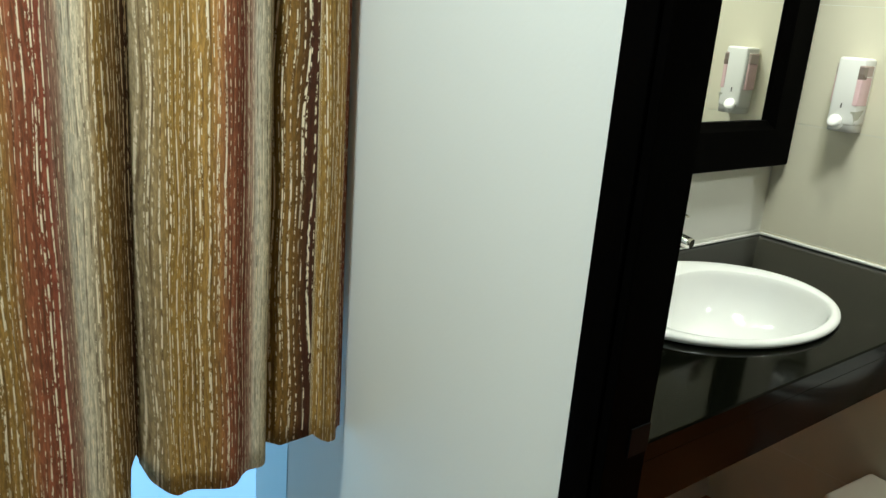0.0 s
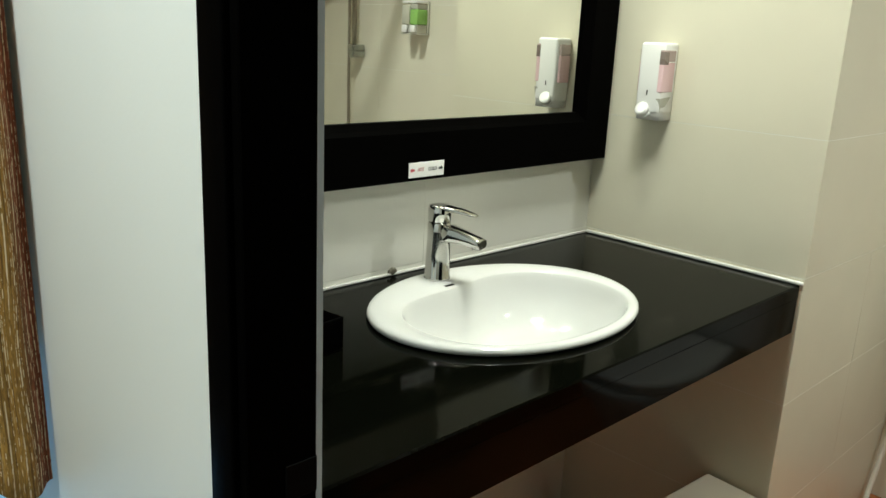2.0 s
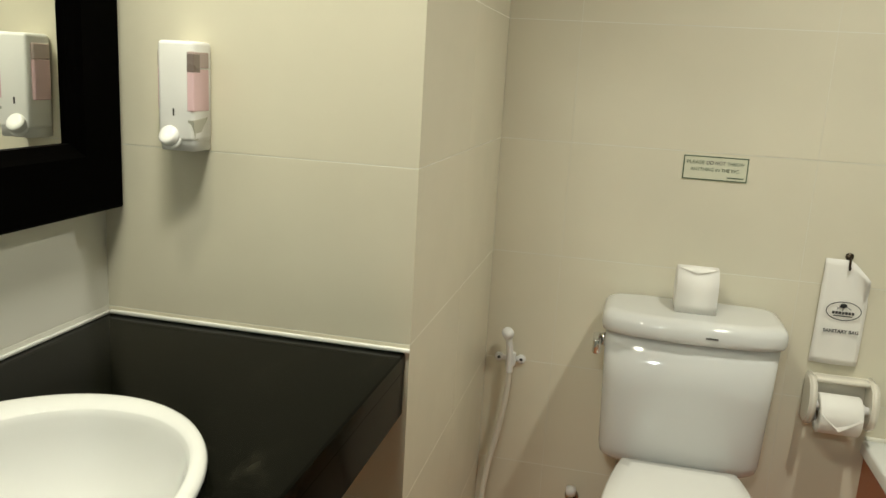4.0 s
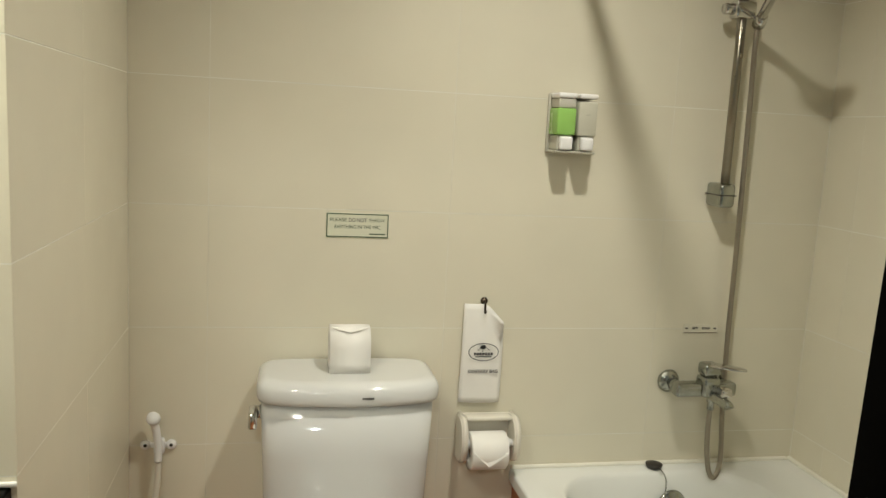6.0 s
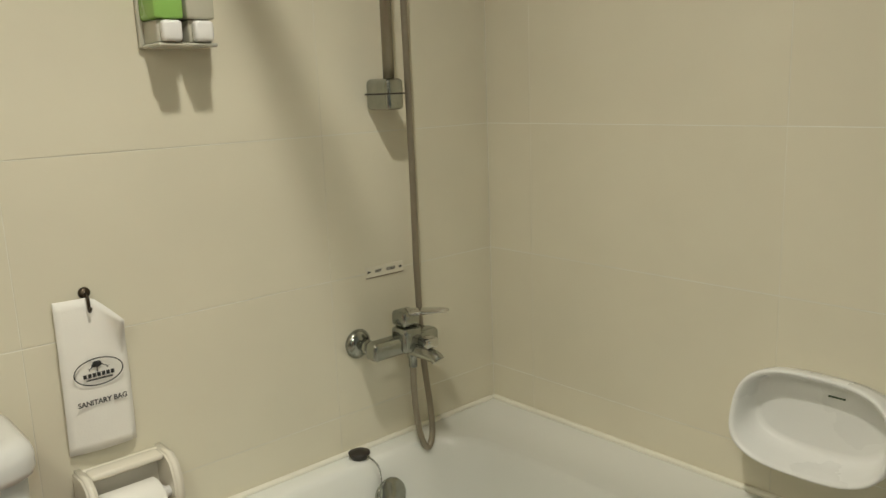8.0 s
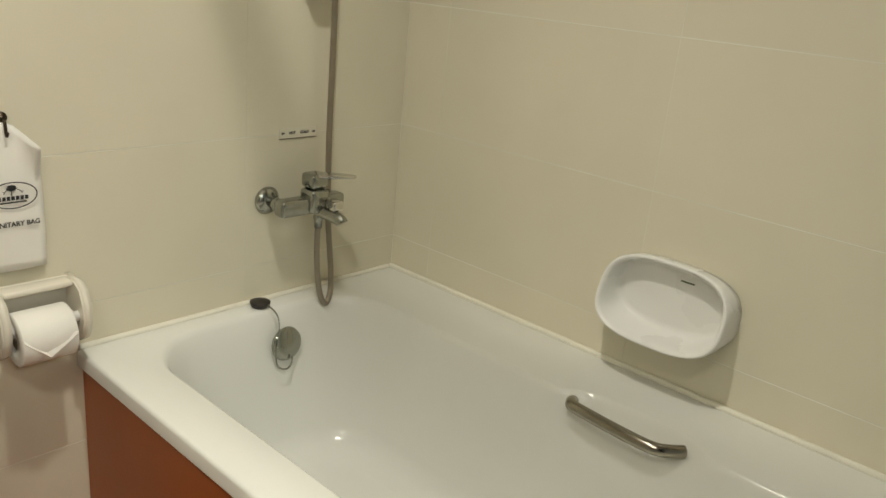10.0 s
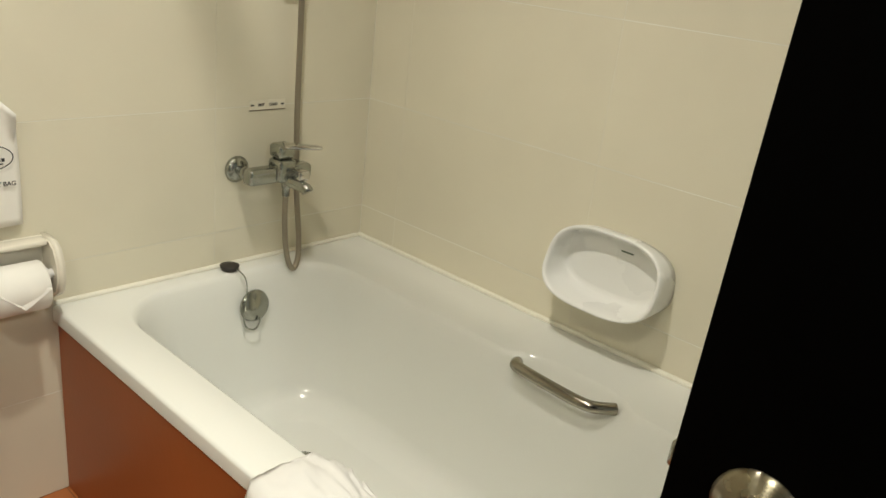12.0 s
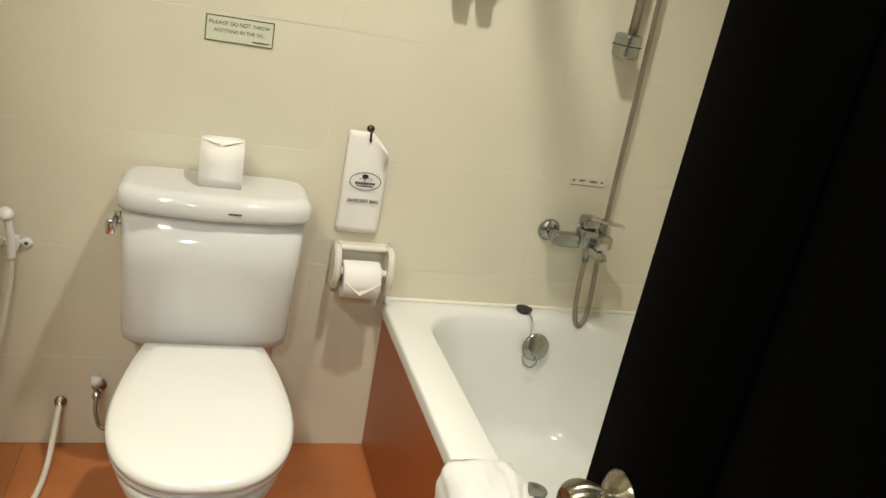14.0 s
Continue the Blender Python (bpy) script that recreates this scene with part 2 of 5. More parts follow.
    nt.links.new(mix(calc("MULTIPLY", gold, 0.95), cloth, (0.80, 0.65, 0.42, 1)), b.inputs["Base Color"])
    bump = nt.nodes.new("ShaderNodeBump")
    bump.inputs["Strength"].default_value = 0.4
    bump.inputs["Distance"].default_value = 0.002
    nt.links.new(gold, bump.inputs["Height"])
    nt.links.new(bump.outputs["Normal"], b.inputs["Normal"])
    return m


M_CURTAIN = curtain_material()


# ---- shape helpers ----
def finish(bm, smooth):
    bmesh.ops.recalc_face_normals(bm, faces=bm.faces)
    for f in bm.faces:
        f.smooth = smooth
    return bm


def to_mesh(name, bm, mat):
    me = bpy.data.meshes.new(name)
    bm.to_mesh(me)
    bm.free()
    me.materials.append(mat)
    return me


def part(name, bm, mat, parent=None, label="", place=None):
    """One mesh built in world coordinates, hung under a thing or a part."""
    ob = new(name, to_mesh(name, bm, mat))
    if parent is not None:
        ob.parent = parent
        if parent.type == "EMPTY":
            ob.matrix_parent_inverse = Matrix.Translation(-parent.location)
    if place is not None:
        ob.matrix_basis = place
    if label:
        ob["label"] = label
    return ob


def thing(name, base, label, category, group="", kind=""):
    ob = new(name)
    ob.location = base
    ob.empty_display_size = 0.05
    return tagged(ob, label, category, group, kind)


def box(x0, x1, y0, y1, z0, z1, bevel=0.0, segments=2, bm=None):
    bm = bm or bmesh.new()
    m = Matrix.LocRotScale(((x0 + x1) / 2, (y0 + y1) / 2, (z0 + z1) / 2), None, (abs(x1 - x0), abs(y1 - y0), abs(z1 - z0)))
    got = bmesh.ops.create_cube(bm, size=1, matrix=m)
    if bevel:
        edges = {e for v in got["verts"] for e in v.link_edges}
        bmesh.ops.bevel(bm, geom=list(edges), offset=bevel, segments=segments, affect="EDGES", profile=0.5)
    return finish(bm, bool(bevel) and segments > 1)


def loft(rings, cap_start=False, cap_end=False, closed=True, bm=None):
    bm = bm or bmesh.new()
    rows = [[bm.verts.new(p) for p in r] for r in rings]
    n = len(rows[0])
    for a, b in zip(rows, rows[1:]):
        for i in range(n if closed else n - 1):
            j = (i + 1) % n
            bm.faces.new((a[i], a[j], b[j], b[i]))
    caps = []
    if cap_start:
        caps.append(bm.faces.new(rows[0][::-1]))
    if cap_end:
        caps.append(bm.faces.new(rows[-1]))
    finish(bm, True)
    for f in caps:
        f.smooth = False
    return bm


def oval(cx, cy, z, a, b, n=2.0, count=48):
    out = []
    for i in range(count):
        t = 2 * math.pi * i / count
        c, s = math.cos(t), math.sin(t)
        out.append(Vector((cx + a * math.copysign(abs(c) ** (2 / n), c), cy + b * math.copysign(abs(s) ** (2 / n), s), z)))
    return out


def lathe(profile, place=None, count=28, bm=None):
    """profile: (radius, height) pairs along z, moved by place."""
    place = place or Matrix()
    rings = []
    for r, h in profile:
        rings.append([place @ Vector((r * math.cos(2 * math.pi * i / count), r * math.sin(2 * math.pi * i / count), h)) for i in range(count)])
    return loft(rings, True, True, bm=bm)


def towards(at, way):
    """A pose at a point whose z axis runs along way."""
    return Matrix.Translation(at) @ Vector(way).to_track_quat("Z", "Y").to_matrix().to_4x4()


def smooth_line(points, steps=8):
    pts = [Vector(p) for p in points]
    if len(pts) < 3:
        return pts
    out = []
    for i in range(len(pts) - 1):
        p0, p1, p2, p3 = pts[max(i - 1, 0)], pts[i], pts[i + 1], pts[min(i + 2, len(pts) - 1)]
        for k in range(steps):
            t = k / steps
            out.append(0.5 * ((2 * p1) + (p2 - p0) * t + (2 * p0 - 5 * p1 + 4 * p2 - p3) * t * t + (3 * p1 - p0 - 3 * p2 + p3) * t ** 3))
    out.append(pts[-1])
    return out


def tube(points, radius, count=12, smooth=True, ribs=0.0, bm=None):
    pts = smooth_line(points) if smooth else [Vector(p) for p in points]
    if ribs:
        fine, length = [], 0.0
        for a, b in zip(pts, pts[1:]):
            k = max(1, int((b - a).length / 0.003))
            fine += [a.lerp(b, i / k) for i in range(k)]
        pts = fine + [pts[-1]]
    rings = []
    side = None
    for i, p in enumerate(pts):
        d = (pts[min(i + 1, len(pts) - 1)] - pts[max(i - 1, 0)]).normalized()
        if side is None:
            side = d.orthogonal().normalized()
        side = (side - d * side.dot(d)).normalized()
        up = d.cross(side)
        r = radius * (1 - (ribs if i % 2 else 0))
        rings.append([p + r * (side * math.cos(2 * math.pi * k / count) + up * math.sin(2 * math.pi * k / count)) for k in range(count)])
    return loft(rings, True, True, bm=bm)


def letters(name, text, size, place, mat, parent, wide=None, bold=0.0):
    """Flat lettering, laid out in the x-y plane of place, centred, stretched to a width where given."""
    cu = bpy.data.curves.new(name, "FONT")
    cu.body, cu.size, cu.align_x, cu.align_y, cu.extrude, cu.offset = text, size, "CENTER", "CENTER", 0.0002, bold
    tmp = new(name, cu)
    me = bpy.data.meshes.new_from_object(tmp.evaluated_get(bpy.context.evaluated_depsgraph_get()))
    bpy.data.objects.remove(tmp)
    xs = [v.co.x for v in me.vertices]
    k = wide / (max(xs) - min(xs)) if wide else 1
    me.transform(place @ Matrix.Diagonal((k, 1, 1, 1)))
    me.materials.clear()
    me.materials.append(mat)
    ob = new(name, me)
    ob.parent = parent
    if parent.type == "EMPTY":
        ob.matrix_parent_inverse = Matrix.Translation(-parent.location)
    return ob


def facing(at, right, up):
    """A pose whose x axis runs along right and y axis along up."""
    r, u = Vector(right).normalized(), Vector(up).normalized()
    w = r.cross(u)
    return Matrix.Translation(at) @ Matrix((r, u, w)).transposed().to_4x4()


def structure(name, bm, mat, label=""):
    return tagged(part(name, bm, mat), label, "", "", "structure")


# ---- the shell ----
structure("floor", box(X_HALL - 0.02, X_EAST + 0.12, Y_SOUTH - 0.12, Y_NORTH + 0.12, -0.12, -0.0015), M_FGROUT, "terracotta tiled bathroom floor with brown joints")
structure("floor_hall", box(-2.0, X_HALL - 0.02, -1.6, 1.6, -0.12, 0.0), M_HALLFLOOR, "plain beige floor of the room outside")
structure("ceiling", box(X_WEST - 0.05, X_EAST + 0.12, Y_SOUTH - 0.12, Y_NORTH + 0.12, Z_CEIL, Z_CEIL + 0.1), M_CEIL, "plain white bathroom ceiling")
structure("ceiling_hall", box(-2.0, X_WEST - 0.05, -1.6, 1.6, Z_CEIL, Z_CEIL + 0.1), M_CEIL, "plain white ceiling of the room outside")
G = 0.0006                                          # tile thickness over the grout bed
WALL_E = structure("wall_east", box(X_EAST + G, X_EAST + 0.12, Y_SOUTH - 0.12, Y_JOG + G, 0, Z_CEIL), M_GROUT, "cream tiled wall behind the toilet and taps")
WALL_S = structure("wall_south", box(X_WEST, X_EAST + G, Y_SOUTH - 0.12, Y_SOUTH - G, 0, Z_CEIL), M_GROUT, "cream tiled wall along the bathtub")
WALL_P = structure("wall_pier", box(X_VANITY + G, X_EAST + 0.12, Y_JOG + G, Y_NORTH + 0.12, 0, Z_CEIL), M_GROUT, "cream tiled pier beside the counter")
WALL_N = structure("wall_north", box(X_WEST, X_VANITY + G, Y_NORTH + G, Y_NORTH + 0.12, 0, Z_CEIL), M_GROUT, "cream tiled wall behind the mirror")
bm = box(X_HALL, X_WEST - 0.018, DOOR_N + 0.03, Y_WINDOW + 0.2, 0, Z_CEIL)
box(X_HALL, X_WEST - 0.018, -1.6, DOOR_S - 0.03, 0, Z_CEIL, bm=bm)
box(X_HALL, X_WEST - 0.018, DOOR_S - 0.03, DOOR_N + 0.03, 2.08, Z_CEIL, bm=bm)
structure("wall_west", bm, M_PAINT, "white painted wall with the bathroom doorway")
bm = box(X_WEST - 0.0215, X_WEST - 0.003, DOOR_N + 0.018, Y_NORTH + G, 0, Z_CEIL)
box(X_WEST - 0.018, X_WEST, Y_SOUTH - 0.1, DOOR_S, 0, Z_CEIL, bm=bm)
box(X_WEST - 0.018, X_WEST, DOOR_S, DOOR_N, 2.05, Z_CEIL, bm=bm)
structure("wall_west_lining", bm, M_PLASTER, "grey-white plaster edge behind the door jamb")
# the room outside: window wall, and plain walls that close it
bm = box(-2.0, X_HALL, Y_WINDOW, Y_WINDOW + 0.2, 0, 0.32)
# unseen wall above 0.86, added to hold back the window's glow
box(-2.0, X_HALL, Y_WINDOW, Y_WINDOW + 0.2, 0.86, Z_CEIL, bm=bm)
box(-2.0, -1.1, Y_WINDOW, Y_WINDOW + 0.2, 0.32, 0.86, bm=bm)
structure("wall_window", bm, M_PAINT, "white wall with a window, its unseen upper part added to cut light")
structure("wall_hall_back", box(-2.12, -2.0, -1.6, 1.6, 0, Z_CEIL), M_PAINT, "plain white wall of the room outside")
structure("wall_hall_side", box(-2.0, X_HALL, -1.72, -1.6, 0, Z_CEIL), M_PAINT, "plain white wall of the room outside")
structure("backdrop", box(-2.2, 1.4, 1.9, 1.92, -0.5, 2.8), M_SKY, "pale blue daylight outside the window")
win = thing("window_1", (-0.25, Y_WINDOW + 0.06, 0.32), "clear window behind the striped curtain, kept low to cut its light", "window", kind="structure")
pane = part("pane", box(-1.1, X_HALL, Y_WINDOW + 0.055, Y_WINDOW + 0.061, 0.32, 0.86), M_GLASS, win)
pane.visible_shadow = False


# ---- black door frame and door ----
def door_frame():
    t = thing("door_frame", (X_HALL, 0.08, 0), "black stained wooden door frame with narrow casing", "door frame", kind="structure")
    for name, y0, y1, s in (("jamb", DOOR_N, DOOR_N + 0.03, 1), ("jamb", DOOR_S - 0.03, DOOR_S, -1)):
        part(name, box(X_HALL - 0.004, X_WEST - 0.022, y0, y1, 0, 2.08, 0.0015, 1), M_BLACKWOOD, t)
        inner = DOOR_N + 0.012 if s > 0 else DOOR_S - 0.012
        outer = DOOR_N + 0.053 if s > 0 else DOOR_S - 0.053
        part("casing", box(X_HALL - 0.012, X_HALL - 0.0045, min(inner, outer), max(inner, outer), 0, 2.11, 0.002, 2), M_BLACKWOOD, t)
        if s < 0:
            part("stop", box(X_HALL + 0.03, X_HALL + 0.045, y1 - 0.02, y1 + 0.012, 0, 2.05, 0.001, 1), M_BLACKWOOD, t)
    part("head", box(X_HALL - 0.004, X_WEST - 0.019, DOOR_S, DOOR_N, 2.05, 2.08, 0.0015, 1), M_BLACKWOOD, t)
    part("head_casing", box(X_HALL - 0.012, X_HALL - 0.0045, DOOR_S - 0.012, DOOR_N + 0.012, 2.062, 2.11, 0.002, 2), M_BLACKWOOD, t)
    part("strike_plate", box(X_WEST - 0.058, X_WEST - 0.0225, DOOR_N - 0.0015, DOOR_N + 0.001, 0.915, 0.953, 0.0006, 1), M_STRIKE, t, "dark metal strike plate")


door_frame()


def bathroom_door():
    hinge, free = Vector((0.714, -0.250, 0)), Vector((1.433, -0.280, 0))
    along = (free - hinge)
    wide = along.length
    along.normalize()
    out = Vector((0, 0, 1)).cross(along)               # towards the room's middle
    m = facing(hinge, along, out)                       # x along the leaf, y out of its face, z up
    m = m @ pose(0.0, 0, 1.10, 0, -1.8, 0) @ pose(0, 0, -1.10)      # the leaf hangs a little out of true
    t = thing("door_1", tuple(hinge), "black wooden door standing open into the bathroom", "door", kind="structure")

    def lay(bm):
        bm.transform(m)
        return bm
    H = 2.03
    part("stile", lay(box(wide - 0.155, wide, -0.04, 0, 0.01, H, 0.0025)), M_BLACKWOOD, t)
    part("stile", lay(box(0, 0.12, -0.04, 0, 0.01, H, 0.0025)), M_BLACKWOOD, t)
    part("panel", lay(box(0.1202, wide - 0.1552, -0.036, -0.003, 0.01, H, 0.002)), M_BLACKWOOD, t)
    kx, kz = wide - 0.063, 0.939
    for side in (1, -1):
        base = 0.0 if side > 0 else -0.04
        pl = m @ towards((kx, base, kz), (0, side, 0)) @ Matrix.Scale(0.74, 4)
        profile = ((0.0175, 0.0105), (0.0190, 0.016), (0.0190, 0.021), (0.0220, 0.023), (0.0268, 0.032), (0.0302, 0.042), (0.0312, 0.050), (0.0300, 0.057), (0.0268, 0.063), (0.0222, 0.067), (0.0200, 0.0675), (0.0182, 0.0655), (0.0, 0.0648))
        knob = part("knob", lathe(profile, None, 48), M_TURNED, t, "brushed steel round knob", pl)
        part("rose", lathe([(0.0, 0.0005), (0.042, 0.0005), (0.042, 0.002), (0.037, 0.006), (0.026, 0.0095), (0.0205, 0.0120), (0.0, 0.0121)], None, 48), M_TURNED, t, "brushed steel flared rose", pl)
        part("turn_button", lathe([(0.0, 0.0640), (0.0085, 0.0640), (0.0085, 0.0688), (0.0065, 0.0698), (0.0, 0.0694)], None, 20), M_STEEL, knob)
    part("latch", lay(box(wide - 0.001, wide + 0.008, -0.027, -0.013, kz - 0.012, kz + 0.009, 0.003, 3)), M_DULL, t, "steel latch bolt in the door edge")
    for z in (0.25, 1.05, 1.8):
        part("hinge", lathe([(0.0, z - 0.045), (0.006, z - 0.045), (0.006, z + 0.045), (0.0, z + 0.045)], m @ Matrix.Translation((-0.004, 0.003, 0)), 12), M_STEEL, t)


bathroom_door()


# ---- mirror and counter ----
def wall_mirror():
    x0, x1, z0, z1, y0 = 0.79, 2.018, 1.064, 1.98, 1.102
    w = 0.120
    t = thing("wall_mirror", ((x0 + x1) / 2, Y_NORTH, z0), "large mirror in a wide black wooden frame above the counter", "mirror")
    yb = Y_NORTH - 0.001

    def rail(a, b):
        # a mitred rail: outer edge from a to b, inner edge drawn in by w, with a bevel towards the glass
        (ax, az), (bx, bz) = a, b
        cx, cz = (x0 + x1) / 2, (z0 + z1) / 2

        def ins(x, z, d):
            return x + d * (1 if x < cx else -1), z + d * (1 if z < cz else -1)
        prof = [(0.0, yb), (0.0, y0 + 0.004), (0.004, y0), (w - 0.022, y0), (w - 0.014, y0 + 0.006), (w, y0 + 0.014), (w, yb)]
        rings = []
        for px, pz in (a, b):
            ring = []
            for d, y in prof:
                q = ins(px, pz, d)
                ring.append(Vector((q[0], y, q[1])))
            rings.append(ring)
        bm = loft(rings, True, True)
        for f in bm.faces:
            f.smooth = False
        return bm
    c = [(x0, z0), (x1, z0), (x1, z1), (x0, z1)]
    for i in range(4):
        part("frame_rail", rail(c[i], c[(i + 1) % 4]), M_BLACKWOOD, t)
    part("mirror_glass", box(x0 + w - 0.01, x1 - w + 0.01, 1.124, 1.129, z0 + w - 0.01, z1 - w + 0.01), M_MIRROR, t, "clear silvered mirror glass")


wall_mirror()


def tap_label(name, at, right, up, w, h, label, plate=None):
    t = thing(name, at, label, "sign")
    m = facing(at, right, up)
    bm = box(-w / 2, w / 2, -h / 2, h / 2, 0.0005, 0.0022, 0.0005, 1)
    bm.transform(m)
    part("plate", bm, plate or M_PLASTIC, t)
    if plate:
        bm = box(-w / 2, w / 2, -h / 2 - 0.0016, -h / 2, 0.0004, 0.0026)
        bm.transform(m)
        part("lower_edge", bm, M_BROWNEDGE, t, "thin brown lower edge")
    z = 0.0026
    letters("hot_lettering", "HOT", h * 0.36, m @ Matrix.Translation((-w * 0.17, 0, z)), M_INK if plate else M_REDINK, t, w * 0.17, 0.0004 if plate else 0.0)
    letters("cold_lettering", "COLD", h * 0.36, m @ Matrix.Translation((w * 0.16, 0, z)), M_INK, t, w * 0.24, 0.0004 if plate else 0.0)
    for s, mat in ((-1, M_INK if plate else M_REDINK), (1, M_INK)):
        bm = bmesh.new()
        tip, k = s * w * 0.47, h * 0.16
        pts = [(tip, 0), (tip - s * k * 1.2, k), (tip - s * k * 1.2, k * 0.45), (tip - s * k * 2.6, k * 0.45), (tip - s * k * 2.6, -k * 0.45), (tip - s * k * 1.2, -k * 0.45), (tip - s * k * 1.2, -k)]
        vs = [bm.verts.new(m @ Vector((x, y, z))) for x, y in pts]
        bm.faces.new(vs)
        part("arrow", bm, mat, t)


tap_label("tap_label", (1.384, 1.1018, 1.087), (1, 0, 0), (0, 0, 1), 0.098, 0.031, "white hot and cold label stuck on the mirror frame")

SINK = (1.389, 0.861)


def counter():
    t = thing("vanity_counter", (1.37, 0.85, 0.74), "polished black granite counter with a deep front edge", "counter")
    x0, x1, y0, y1 = X_WEST + 0.001, X_VANITY - 0.001, Y_JOG + 0.008, Y_NORTH - 0.001
    n = 72
    a, b = 0.268, 0.204
    outer, hole = [], []
    cx, cy = SINK
    angles = [2 * math.pi * i / n for i in range(n)]
    for corner in ((x0, y0), (x1, y0), (x1, y1), (x0, y1)):
        ca = math.atan2(corner[1] - cy, corner[0] - cx) % (2 * math.pi)
        k = min(range(n), key=lambda i: abs(angles[i] - ca))
        angles[k] = ca
    for g in angles:
        c, s = math.cos(g), math.sin(g)
        r = min([(x1 - cx) / c if c > 1e-6 else 9, (x0 - cx) / c if c < -1e-6 else 9, (y1 - cy) / s if s > 1e-6 else 9, (y0 - cy) / s if s < -1e-6 else 9])
        outer.append((cx + r * c, cy + r * s))
        r = 1 / math.sqrt((c / a) ** 2 + (s / b) ** 2)
        hole.append((cx + r * c, cy + r * s))

    def ring(pts, z, d=0.0):
        return [Vector((x, y + (d if abs(y - y0) < 1e-6 else 0), z)) for x, y in pts]
    zt = Z_COUNTER
    bm = loft([ring(hole, zt - 0.03), ring(hole, zt), ring(outer, zt, 0.003), ring(outer, zt - 0.003, 0.0), ring(outer, zt - 0.03), ring(hole, zt - 0.03)])
    for f in bm.faces:
        f.smooth = False
    part("countertop", bm, M_GRANITE, t)
    part("front_panel", box(x0, x1, y0 + 0.0005, y0 + 0.02, 0.742, zt - 0.0302, 0.0015, 1), M_GRANITE, t)
    structure("trim_counter", box(x0, X_VANITY - 0.002, Y_NORTH - 0.006, Y_NORTH - 0.001, zt, zt + 0.007, 0.002), M_SILICONE, "white silicone bead behind the counter")
    bead = bpy.data.objects["trim_counter"]
    bm = bmesh.new()
    bmesh.ops.create_icosphere(bm, subdivisions=3, radius=1.0)
    for v in bm.verts:
        v.co *= 1 + 0.25 * noise.noise(v.co * 2.3)
        v.co = Vector((1.340 + 0.0125 * v.co.x, Y_NORTH - 0.0035 + 0.0032 * v.co.y, zt + 0.0085 + 0.0095 * v.co.z))
    part("mould_spot", finish(bm, True), M_MOULD, bead, "brown-grey mould spot on the bead")
    structure("trim_counter_end", box(X_VANITY - 0.007, X_VANITY - 0.001, Y_JOG - 0.001, Y_NORTH - 0.0065, zt + 0.0005, zt + 0.009, 0.0025), M_SILICONE, "white silicone bead at the counter's end")


counter()


def wash_basin():
    cx, cy = SINK
    z = Z_COUNTER
    t = thing("wash_basin", (cx, cy, z), "oval white porcelain drop-in basin set in the black counter", "sink")
    A, B = 0.294, 0.226
    ic, iy = cx, cy - 0.024
    rings = [oval(cx, cy + 0.003, z + h, A - d, B - d, count=72) for h, d in ((0.0008, 0.010), (0.003, 0.002), (0.008, 0.0), (0.013, 0.003), (0.0155, 0.009), (0.016, 0.016))]
    for dz, f in ((0.0145, 1.0), (0.0125, 0.992), (0.004, 0.976), (-0.012, 0.955), (-0.04, 0.91), (-0.075, 0.80), (-0.10, 0.62), (-0.118, 0.36), (-0.124, 0.10)):
        ring = oval(ic, iy, z + dz, 0.246 * f, 0.178 * f, 2.15, count=72)
        for p in ring:                               # the tap's ledge stands into the bowl
            if p.y > iy:
                p.y -= 0.036 * f * f * math.exp(-((p.x - 1.350) / 0.12) ** 2)
        rings.append(ring)
    part("bowl", loft(rings, False, True), M_PORCELAIN, t)
    part("drain", lathe([(0.0, 0), (0.024, 0.0), (0.026, 0.003), (0.018, 0.004), (0.016, 0.002), (0.0, 0.002)], Matrix.Translation((ic, iy, z - 0.1235))), M_CHROME, t, "chrome drain ring")
    m = facing((1.356, 0.990, z + 0.0156), (1, 0, 0), (0, 1, 0.06))
    bm = bmesh.new()
    for i in range(5):
        box(-0.011 + i * 0.0048, -0.0078 + i * 0.0048, -0.0035, 0.0035, 0.0004, 0.0012, bm=bm)
    bm.transform(m)
    part("maker_mark", bm, M_DARK, t, "small grey maker's mark")


wash_basin()


